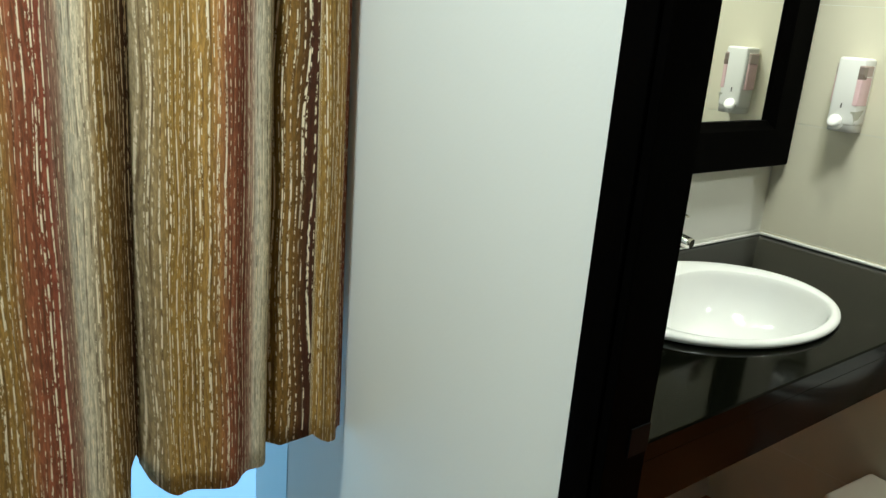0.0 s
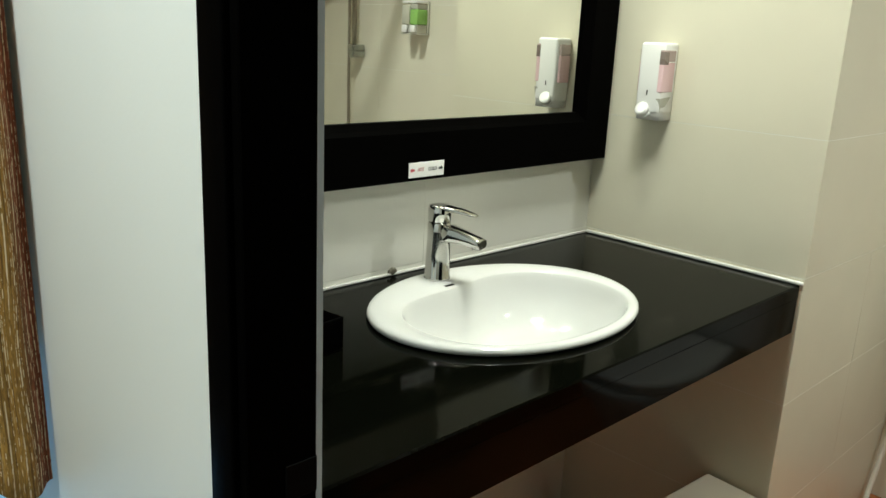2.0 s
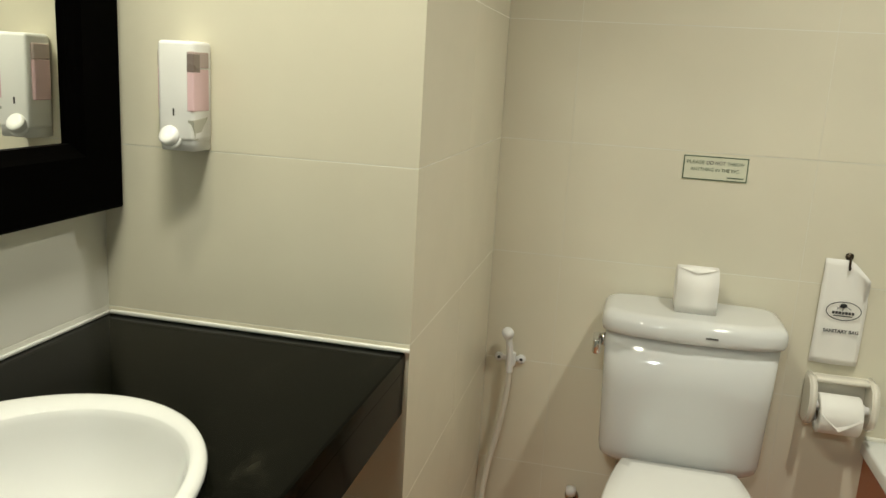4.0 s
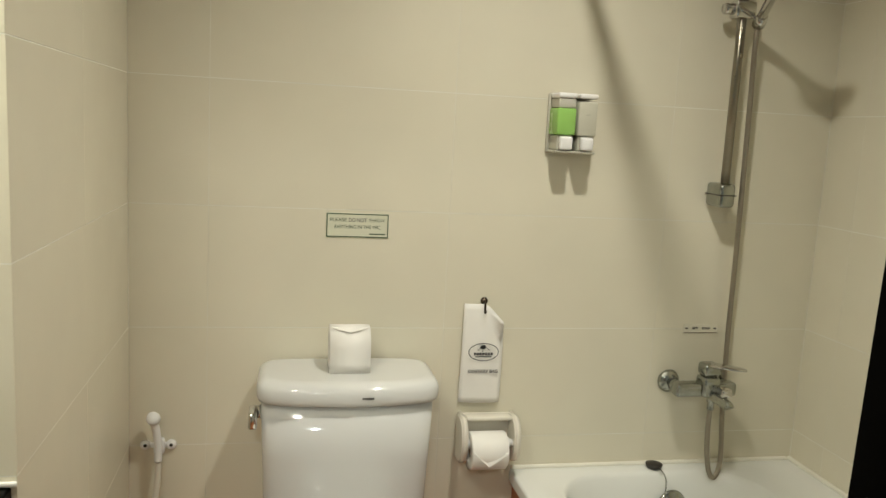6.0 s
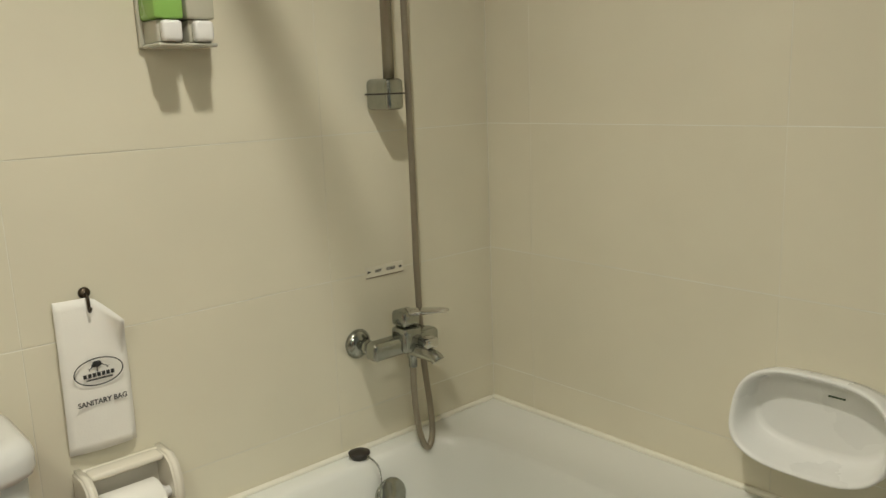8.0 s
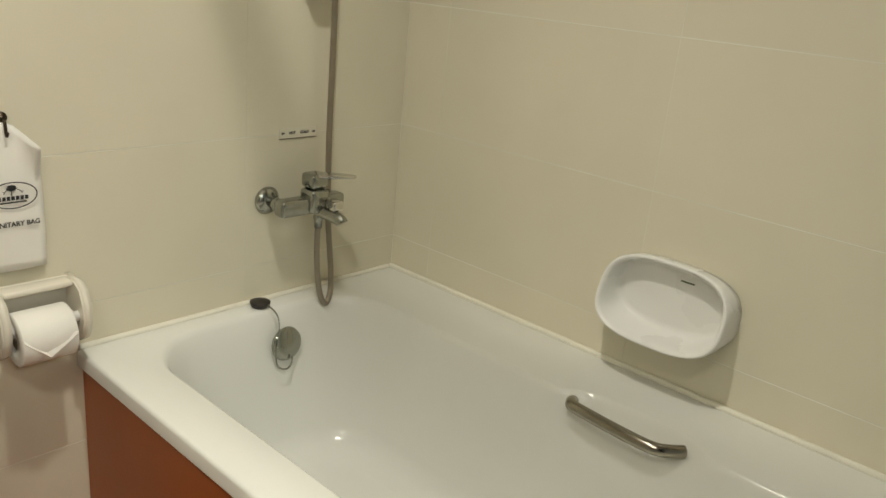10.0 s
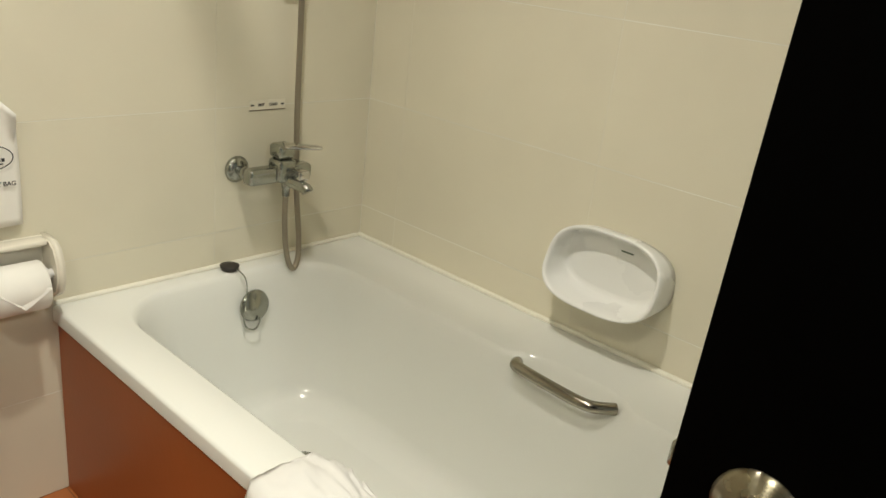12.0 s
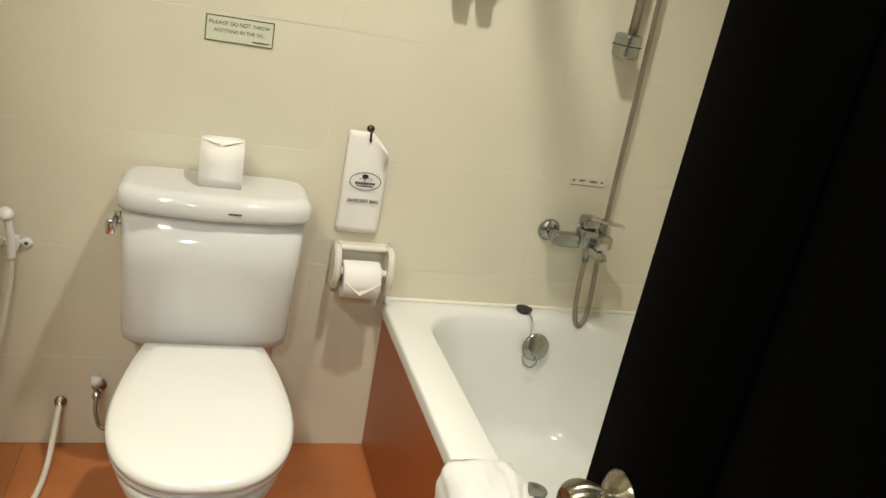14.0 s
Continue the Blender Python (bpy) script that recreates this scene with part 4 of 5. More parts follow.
def sanitary_bag():
    xw = X_EAST
    h = thing("wall_hook", (xw, -0.331, 0.935), "small dark metal hook on the tiled wall", "hook")
    part("hook_plate", lathe([(0.0, 0), (0.010, 0), (0.009, 0.004), (0.0, 0.005)], towards((xw - 0.0005, -0.331, 0.945), (-1, 0, 0)), 18), M_BRONZE, h)
    part("hook_arm", tube([(xw - 0.004, -0.331, 0.943), (xw - 0.016, -0.331, 0.938), (xw - 0.018, -0.331, 0.922), (xw - 0.021, -0.331, 0.916), (xw - 0.026, -0.331, 0.922)], 0.0028, 10), M_BRONZE, h)
    t = thing("sanitary_bag", (xw, -0.338, 0.668), "white paper sanitary bag printed in black on a hook", "bag")
    # slightly bowed paper, one upper corner curled forward
    nu, nv = 10, 16
    y0, y1, z0, z1 = -0.389, -0.277, 0.668, 0.938
    bm = bmesh.new()
    for side in (0, 1):
        grid = []
        for j in range(nv + 1):
            row = []
            for i in range(nu + 1):
                u, v = i / nu, j / nv
                y = y1 + (y0 - y1) * u
                y += 0.012 * (1 - v) * 0.3
                x = xw - 0.008 - 0.006 * math.sin(math.pi * u) - 0.004 * math.sin(3 * v + u)
                top = z1 - 0.042 * max(0, (u - 0.50) / 0.50) ** 1.2
                z = z0 + (top - z0) * v
                curl = max(0.0, u - 0.6) / 0.4 * max(0.0, v - 0.7) / 0.3
                x -= 0.040 * curl ** 1.3
                y += 0.012 * curl
                row.append(bm.verts.new((x + 0.003 * side, y, z)))
            grid.append(row)
        for j in range(nv):
            for i in range(nu):
                bm.faces.new((grid[j][i], grid[j][i + 1], grid[j + 1][i + 1], grid[j + 1][i]))
        edge = [grid[j][0] for j in range(nv + 1)] + [grid[nv][i] for i in range(1, nu + 1)] + [grid[j][nu] for j in range(nv - 1, -1, -1)] + [grid[0][i] for i in range(nu - 1, 0, -1)]
        if side == 0:
            first = edge
        else:
            for k in range(len(edge)):
                q = (k + 1) % len(edge)
                bm.faces.new((first[k], first[q], edge[q], edge[k]))
    finish(bm, True)
    for f in bm.faces:
        f.smooth = f.calc_area() > 6e-5
    part("paper", bm, M_PAPER, t)
    xf = xw - 0.0205
    m = facing((xf, -0.333, 0.810), (0, -1, 0), (0, 0, 1))
    bm = loft([[m @ Vector((a * math.cos(g), b * math.sin(g), z)) for g in [2 * math.pi * i / 40 for i in range(40)]] for a, b, z in ((0.0395, 0.0225, 0), (0.0415, 0.0245, 0), (0.0415, 0.0245, 0.0004), (0.0395, 0.0225, 0.0004), (0.0395, 0.0225, 0))])
    part("emblem_ring", bm, M_INK, t, "black printed oval ring")
    bm = bmesh.new()
    for k in range(7):
        box(-0.026 + k * 0.0076, -0.0203 + k * 0.0076, -0.0085, -0.0015, 0, 0.0004, bm=bm)
    box(-0.022, 0.022, -0.014, -0.0115, 0, 0.0004, bm=bm)
    bm.transform(m)
    part("emblem_bars", bm, M_INK, t)
    bm = bmesh.new()
    for k in range(18):                                # arch of short strokes
        g0, g1 = radians(20 + 140 * k / 18), radians(20 + 140 * (k + 0.8) / 18)
        bm.faces.new([bm.verts.new(m @ Vector((r * 1.25 * math.cos(g), r * math.sin(g) - 0.001, 0.0003))) for r, g in ((0.0125, g0), (0.0140 + 0.003 * (k % 5 == 1), g0), (0.0140, g1), (0.0125, g1))])
    bm.faces.new([bm.verts.new(m @ Vector((-0.002 + (0.0075 + 0.0012 * (i % 3)) * math.cos(2 * math.pi * i / 14), 0.0135 + 0.0058 * math.sin(2 * math.pi * i / 14), 0.0003))) for i in range(14)])
    bm.faces.new([bm.verts.new(m @ Vector((x, y, 0.0003))) for x, y in ((-0.0035, 0.0), (-0.0015, 0.0), (-0.0012, 0.010), (-0.0026, 0.010))])
    part("emblem_picture", bm, M_INK, t)
    letters("lettering", "SANITARY BAG", 0.0125, facing((xf - 0.0006, -0.334, 0.757), (0, -1, 0), (0, 0, 1)), M_INK, t, 0.082, 0.0003)


M_BRONZE = material("dark_bronze", (0.06, 0.045, 0.03), 0.4, 0.8, vary=0.2)
sanitary_bag()


def notice():
    m = facing((X_EAST, 0.0115, 1.136), (0, -1, 0), (0, 0, 1))
    t = thing("notice_plate", (X_EAST, 0.0115, 1.105), "pale notice plate with dark green border and lettering", "sign")
    bm = box(-0.079, 0.079, -0.031, 0.031, 0.0003, 0.002, 0.0005, 1)
    bm.transform(m)
    part("plate", bm, M_SIGN, t)
    for x0, x1, y0, y1 in ((-0.078, 0.078, 0.0275, 0.0300), (-0.078, 0.078, -0.0300, -0.0275), (-0.078, -0.0755, -0.0275, 0.0275), (0.0755, 0.078, -0.0275, 0.0275)):
        bm = box(x0, x1, y0, y1, 0.0021, 0.0025)
        bm.transform(m)
        part("border", bm, M_GREENINK, t)
    z = 0.0024
    letters("lettering", "PLEASE", 0.0125, m @ Matrix.Translation((-0.049, 0.0135, z)), M_GREENINK, t, 0.042)
    letters("bold_lettering", "DO NOT", 0.0135, m @ Matrix.Translation((0.000, 0.0135, z + 0.0001)), M_INK, t, 0.045)
    letters("lettering", "THROW", 0.0125, m @ Matrix.Translation((0.048, 0.0135, z)), M_GREENINK, t, 0.040)
    letters("lettering", "ANYTHING IN THE WC.", 0.0125, m @ Matrix.Translation((0.0, -0.004, z)), M_GREENINK, t, 0.118)
    bm = box(0.030, 0.070, -0.0225, -0.0195, z, z + 0.0003)
    bm.transform(m)
    part("fine_print", bm, M_GREENINK, t)


notice()
tap_label("tap_label", (X_EAST, -0.966, 0.872), (0, -1, 0), (0, 0, 1), 0.104, 0.024, "cream hot and cold label above the bath mixer", M_LABEL)


def bidet_spray():
    xw = X_EAST
    t = thing("bidet_spray", (xw, 0.49, 0.564), "ivory hand bidet spray hanging in a wall clip", "bidet spray")
    part("clip", box(xw - 0.022, xw - 0.0005, 0.474, 0.500, 0.548, 0.588, 0.006, 3), M_PLASTIC, t)
    for y in (0.521, 0.459):
        lug = part("lug", lathe([(0.0, 0), (0.0125, 0), (0.0125, 0.006), (0.010, 0.0085), (0.0, 0.0085)], towards((xw - 0.0005, y, 0.568), (-1, 0, 0)), 20), M_PLASTIC, t)
        part("screw", lathe([(0.0, 0.0083), (0.0045, 0.0083), (0.004, 0.0098), (0.0, 0.0098)], towards((xw - 0.0005, y, 0.568), (-1, 0, 0)), 12), M_DARK, lug)
        part("strap", box(xw - 0.006, xw - 0.0007, min(y, 0.487), max(y, 0.487), 0.560, 0.574, 0.002, 1), M_PLASTIC, t)
    part("handle", tube([(xw - 0.030, 0.487, 0.535), (xw - 0.030, 0.488, 0.585), (xw - 0.032, 0.492, 0.620), (xw - 0.034, 0.496, 0.640)], 0.0095, 14), M_PLASTIC, t)
    part("spray_head", lathe([(0.0, -0.016), (0.009, -0.015), (0.0165, -0.007), (0.0165, 0.004), (0.013, 0.010), (0.0, 0.011)], towards((xw - 0.040, 0.497, 0.650), (-1, 0, 0.5)), 22), M_PLASTIC, t)
    part("hose", tube([(xw - 0.030, 0.487, 0.540), (xw - 0.032, 0.490, 0.47), (xw - 0.04, 0.505, 0.36), (xw - 0.055, 0.526, 0.25), (xw - 0.09, 0.534, 0.13), (xw - 0.15, 0.532, 0.03), (xw - 0.23, 0.510, 0.0085), (xw - 0.30, 0.455, 0.0085), (xw - 0.29, 0.405, 0.0085), (xw - 0.20, 0.390, 0.0085), (xw - 0.11, 0.387, 0.016), (xw - 0.060, 0.382, 0.070), (xw - 0.034, 0.377, 0.118), (xw - 0.024, 0.376, 0.129)], 0.0075, 12), M_HOSEWHITE, t, "ivory flexible hose")
    part("wall_elbow", lathe([(0.0, 0), (0.016, 0), (0.016, 0.004), (0.0095, 0.006), (0.0095, 0.024), (0.0, 0.024)], towards((xw - 0.0005, 0.376, 0.130), (-1, 0, 0)), 18), M_STEEL, t)


M_HOSEWHITE = material("ivory_plastic_hose", (0.72, 0.68, 0.58), 0.4, vary=0.05)
bidet_spray()


def stop_valve():
    xw = X_EAST
    t = thing("stop_valve", (xw, 0.285, 0.15), "small steel stop valve with a braided hose to the tank", "valve")
    part("rosette", lathe([(0.0, 0), (0.02, 0), (0.017, 0.006), (0.0, 0.008)], towards((xw - 0.0005, 0.285, 0.18), (-1, 0, 0)), 22), M_STEEL, t)
    part("valve_body", lathe([(0.0, 0), (0.010, 0), (0.010, 0.05), (0.0, 0.05)], towards((xw - 0.008, 0.285, 0.18), (-1, 0, 0)), 16), M_STEEL, t)
    part("handwheel", lathe([(0.0, -0.012), (0.013, -0.011), (0.014, 0.0), (0.013, 0.011), (0.0, 0.013)], towards((xw - 0.045, 0.287, 0.218), (0, 0, 1)), 18), M_PLASTIC, t)
    part("stem", lathe([(0.0, 0), (0.006, 0), (0.006, 0.025), (0.0, 0.025)], towards((xw - 0.045, 0.286, 0.185), (0, 0, 1)), 12), M_STEEL, t)
    part("braided_hose", tube([(xw - 0.058, 0.285, 0.178), (xw - 0.075, 0.283, 0.14), (xw - 0.085, 0.268, 0.105), (xw - 0.09, 0.235, 0.115), (xw - 0.095, 0.205, 0.18), (xw - 0.10, 0.178, 0.29), (xw - 0.10, 0.165, 0.405)], 0.006, 10, ribs=0.12), M_HOSE, t)


stop_valve()


# ---- bath ----
def bathtub():
    x0, x1, y0, y1, z = 1.225, X_EAST - 0.001, Y_SOUTH + 0.001, -0.430, 0.475
    t = thing("bathtub", ((x0 + x1) / 2, (y0 + y1) / 2, 0), "white enamelled bathtub built in behind a terracotta panel", "bathtub")
    cx, cy, a, b = (x0 + x1) / 2, (y0 + y1) / 2, (x1 - x0) / 2, (y1 - y0) / 2
    def bay(cx, cy, z, a, b, r, dip=0.0):
        # a rounded rectangle, with a scallop of depth dip in its wall side for the grip
        out = []
        for qx, qy, g0 in ((1, 1, 0), (-1, 1, 90), (-1, -1, 180), (1, -1, 270)):
            for k in range(11):
                g = radians(g0 + 9 * k)
                out.append(Vector((cx + qx * (a - r) + r * math.cos(g), cy + qy * (b - r) + r * math.sin(g), z)))
            nx, ny = {0: (-1, 1), 90: (-1, -1), 180: (1, -1), 270: (1, 1)}[g0]
            p = out[-1].copy()
            q = Vector((cx + nx * (a - r), cy + ny * b, z)) if g0 in (0, 180) else Vector((cx + (-a if g0 == 90 else a), cy + (b - r) * (-1 if g0 == 90 else 1), z))
            steps = 48 if g0 in (0, 180) else 10
            for k in range(1, steps):
                w = p.lerp(q, k / steps)
                if dip and g0 == 180:
                    w.y -= dip * max(0.0, 1 - ((w.x - 2.0) / 0.155) ** 4) ** 0.8
                out.append(w)
        return out
    ix, iy = 2.06, -0.816
    rings = [bay(cx, cy, z - 0.034, a, b, 0.012), bay(cx, cy, z - 0.008, a, b, 0.012), bay(cx, cy, z - 0.002, a - 0.002, b - 0.002, 0.012), bay(cx, cy, z, a - 0.008, b - 0.008, 0.012),
             bay(ix, iy, z - 0.001, 0.766, 0.290, 0.15, 0.046), bay(ix, iy, z - 0.004, 0.760, 0.284, 0.147, 0.046), bay(ix, iy, z - 0.014, 0.753, 0.277, 0.144, 0.044), bay(ix, iy, z - 0.045, 0.744, 0.267, 0.138, 0.03),
             bay(ix + 0.006, iy, z - 0.09, 0.728, 0.257, 0.133, 0.010), bay(ix + 0.018, iy, z - 0.15, 0.709, 0.250, 0.13), bay(ix + 0.032, iy, z - 0.26, 0.676, 0.237, 0.13), bay(ix + 0.040, iy, z - 0.318, 0.656, 0.229, 0.13), bay(ix + 0.043, iy, z - 0.345, 0.638, 0.216, 0.125), bay(ix + 0.046, iy, z - 0.360, 0.610, 0.192, 0.115), bay(ix + 0.05, iy, z - 0.3655, 0.55, 0.15, 0.1)]
    part("tub", loft(rings, False, True), M_ENAMEL, t)
    part("front_panel", box(x0, X_EAST - 0.0005, -0.470, y1 - 0.013, 0.0, z - 0.035, 0.002, 1), M_APRON, t, "terracotta tiled bath panel")
    wx = 2.785
    # overflow cover and plug on its chain
    m = towards((wx, -0.880, 0.392), (-1, 0, 0.12))
    part("overflow_cover", lathe([(0.0, 0), (0.039, 0), (0.0415, 0.004), (0.040, 0.009), (0.035, 0.012), (0.0, 0.0125)], m, 32), M_DULL, t, "round dull steel overflow cover")
    chain = [(2.838, -0.846, z + 0.012), (2.812, -0.852, z + 0.008), (2.785, -0.858, z - 0.012), (2.770, -0.850, z - 0.06), (2.768, -0.842, z - 0.10), (2.766, -0.848, z - 0.128), (2.762, -0.868, z - 0.138), (2.762, -0.882, z - 0.128), (2.764, -0.886, z - 0.112)]
    pts = smooth_line(chain, 7)
    bm = bmesh.new()
    for p in pts:
        bmesh.ops.create_icosphere(bm, subdivisions=1, radius=0.0027, matrix=Matrix.Translation(p))
    tube(chain, 0.0009, 6, bm=bm)
    part("plug_chain", finish(bm, True), M_DULL, t)
    part("plug", lathe([(0.0, 0), (0.019, 0), (0.023, 0.008), (0.024, 0.012), (0.020, 0.014), (0.006, 0.018), (0.0, 0.019)], Matrix.Translation((2.840, -0.846, z + 0.0005)), 24), M_DARK, t, "dark rubber bath plug")
    part("drain", lathe([(0.0, 0), (0.020, 0), (0.033, 0.001), (0.034, 0.004), (0.028, 0.005), (0.020, 0.002), (0.0, 0.002)], Matrix.Translation((2.50, -0.835, z - 0.3655)), 28), M_DULL, t, "round metal drain")
    # grip on the wall side
    gy = -1.106
    part("grip", tube([(2.130, gy + 0.000, 0.456), (2.124, gy + 0.014, 0.460), (2.104, gy + 0.028, 0.462), (2.00, gy + 0.032, 0.459), (1.936, gy + 0.028, 0.457), (1.910, gy + 0.012, 0.456), (1.890, gy - 0.012, 0.455)], 0.0125, 16), M_GRIP, t, "curved steel grip bar")


bathtub()
M_BEAD = material("aged_ivory_silicone", (0.80, 0.775, 0.67), 0.5, vary=0.10, scale=14)
structure("trim_bath_east", box(X_EAST - 0.013, X_EAST + 0.0006, Y_SOUTH + 0.0135, -0.436, 0.472, 0.4835, 0.005, 3), M_BEAD, "aged ivory silicone bead along the bath")
structure("trim_bath_south", box(1.23, X_EAST - 0.001, Y_SOUTH - 0.0006, Y_SOUTH + 0.0125, 0.4718, 0.4840, 0.005, 3), M_BEAD, "aged ivory silicone bead along the bath")


def bath_towel():
    # a white towel folded lengthwise over the front rim
    t = thing("bath_towel", (1.94, -0.47, 0.475), "thick white towel folded over the bathtub's front rim", "towel")
    x0, x1 = 1.70, 2.116
    path = [(-0.414, 0.16), (-0.413, 0.25), (-0.413, 0.36), (-0.414, 0.44), (-0.420, 0.472), (-0.437, 0.482), (-0.48, 0.483), (-0.52, 0.482), (-0.548, 0.472), (-0.562, 0.44), (-0.570, 0.39), (-0.578, 0.33), (-0.584, 0.28)]
    line = smooth_line([(0, y, z) for y, z in path], 5)
    random.seed(5)
    nx = 26
    rows = []
    for k, p in enumerate(line):
        q = line[min(k + 1, len(line) - 1)] - line[max(k - 1, 0)]
        nrm = Vector((0, q.z, -q.y)).normalized()
        if nrm.z < -0.2 or (k < 12 and nrm.y < 0) or (k > len(line) - 12 and nrm.y > 0):
            nrm = -nrm
        row = []
        for i in range(nx + 1):
            u = i / nx
            x = x0 + (x1 - x0) * u + 0.008 * noise.noise((k * 0.12, u * 2, 3))
            puff = 0.020 * (1 - (2 * u - 1) ** 6) + 0.010 * noise.noise((u * 5, k * 0.16, 0)) + 0.004 * noise.noise((u * 17, k * 0.5, 5))
            hem = 0.37 - 0.05 * (1 - u)
            if k < len(line) // 2:
                x += 0.16 * max(0.0, 0.47 - p.z)
                puff += 0.0045 * math.exp(-((p.z - hem) / 0.010) ** 2) - 0.003 * math.exp(-((p.z - hem + 0.022) / 0.008) ** 2)
            y, z = p.y, p.z
            if y < -0.45:
                y = -0.45 + (y + 0.45) * (1 - 0.92 * (1 - u) ** 0.7)
                z = max(z, 0.481) if y > -0.532 else z
            row.append(Vector((x, y, z)) + nrm * puff)
        rows.append(row)
    bm = bmesh.new()
    top = [[bm.verts.new(p) for p in r] for r in rows]
    under = [[bm.verts.new((x0 + (x1 - x0) * i / nx * 0.99 + 0.002, p.y, p.z)) for i in range(nx + 1)] for p in line]
    for g, flip in ((top, False), (under, True)):
        for a, b in zip(g, g[1:]):
            for i in range(nx):
                bm.faces.new((a[i], a[i + 1], b[i + 1], b[i]))
    n = len(line)
    for k in range(n - 1):
        bm.faces.new((top[k][0], top[k + 1][0], under[k + 1][0], under[k][0]))
        bm.faces.new((top[k][nx], top[k + 1][nx], under[k + 1][nx], under[k][nx]))
    for i in range(nx):
        bm.faces.new((top[0][i], top[0][i + 1], under[0][i + 1], under[0][i]))
        bm.faces.new((top[-1][i], top[-1][i + 1], under[-1][i + 1], under[-1][i]))
    part("cloth", finish(bm, True), M_TOWEL, t)


bath_towel()


def bath_mixer():
    xw, z = X_EAST, 0.720
    yl, yr = -0.882, -1.032
    yc = (yl + yr) / 2
    t = thing("bath_mixer", (xw, yc, z - 0.05), "chrome wall bath mixer with limescale and a lever on top", "tap")
    for y in (yl, yr):
        part("rosette", lathe([(0.0, 0), (0.032, 0), (0.033, 0.003), (0.026, 0.010), (0.014, 0.018), (0.0, 0.018)], towards((xw - 0.0005, y, z), (-1, 0, 0)), 28), M_DULL, t)
        part("union", lathe([(0.0, 0.014), (0.0125, 0.014), (0.0125, 0.030), (0.0165, 0.031), (0.0165, 0.052), (0.0, 0.052)], towards((xw, y, z), (-1, 0, 0)), 8), M_DULL, t)
    xb = xw - 0.066
    part("body", box(xb - 0.019, xb + 0.019, yr - 0.016, yl + 0.016, z - 0.023, z + 0.017, 0.010, 4), M_DULL, t)
    part("cartridge_housing", box(xb - 0.030, xb + 0.022, yc - 0.036, yc + 0.018, z - 0.022, z + 0.036, 0.012, 4), M_DULL, t)
    cap = part("lever_cap", box(xb - 0.027, xb + 0.020, yc - 0.033, yc + 0.016, z + 0.0365, z + 0.072, 0.010, 4), M_DULL, t)
    rings = []
    for d, w, th in ((-0.005, 0.020, 0.007), (0.03, 0.021, 0.007), (0.06, 0.018, 0.006), (0.082, 0.014, 0.005), (0.09, 0.008, 0.003)):
        rings.append([Vector((xb - 0.010 - 0.40 * d, yc - 0.012 - 0.92 * d, z + 0.067 - 0.06 * d)) + Vector((0.92, -0.40, 0)) * (w * math.cos(g)) + Vector((0, 0, 1)) * (th * math.sin(g)) for g in [2 * math.pi * i / 16 for i in range(16)]])
    part("lever", loft(rings, True, True), M_CHROME, cap)
    part("spout", tube([(xb - 0.005, yc - 0.012, z - 0.014), (xb - 0.035, yc - 0.024, z - 0.022), (xb - 0.066, yc - 0.034, z - 0.028), (xb - 0.074, yc - 0.036, z - 0.036)], 0.0145, 16), M_DULL, t)
    part("diverter", box(xb - 0.062, xb - 0.028, yc - 0.052, yc - 0.020, z - 0.012, z + 0.012, 0.006, 3), M_CHROME, t)
    part("hose_outlet", lathe([(0.0, -0.046), (0.0095, -0.046), (0.0095, -0.026), (0.012, -0.024), (0.012, 0.0), (0.0, 0.0)], Matrix.Translation((xb, yc - 0.026, z - 0.018)), 16), M_DULL, t)


bath_mixer()


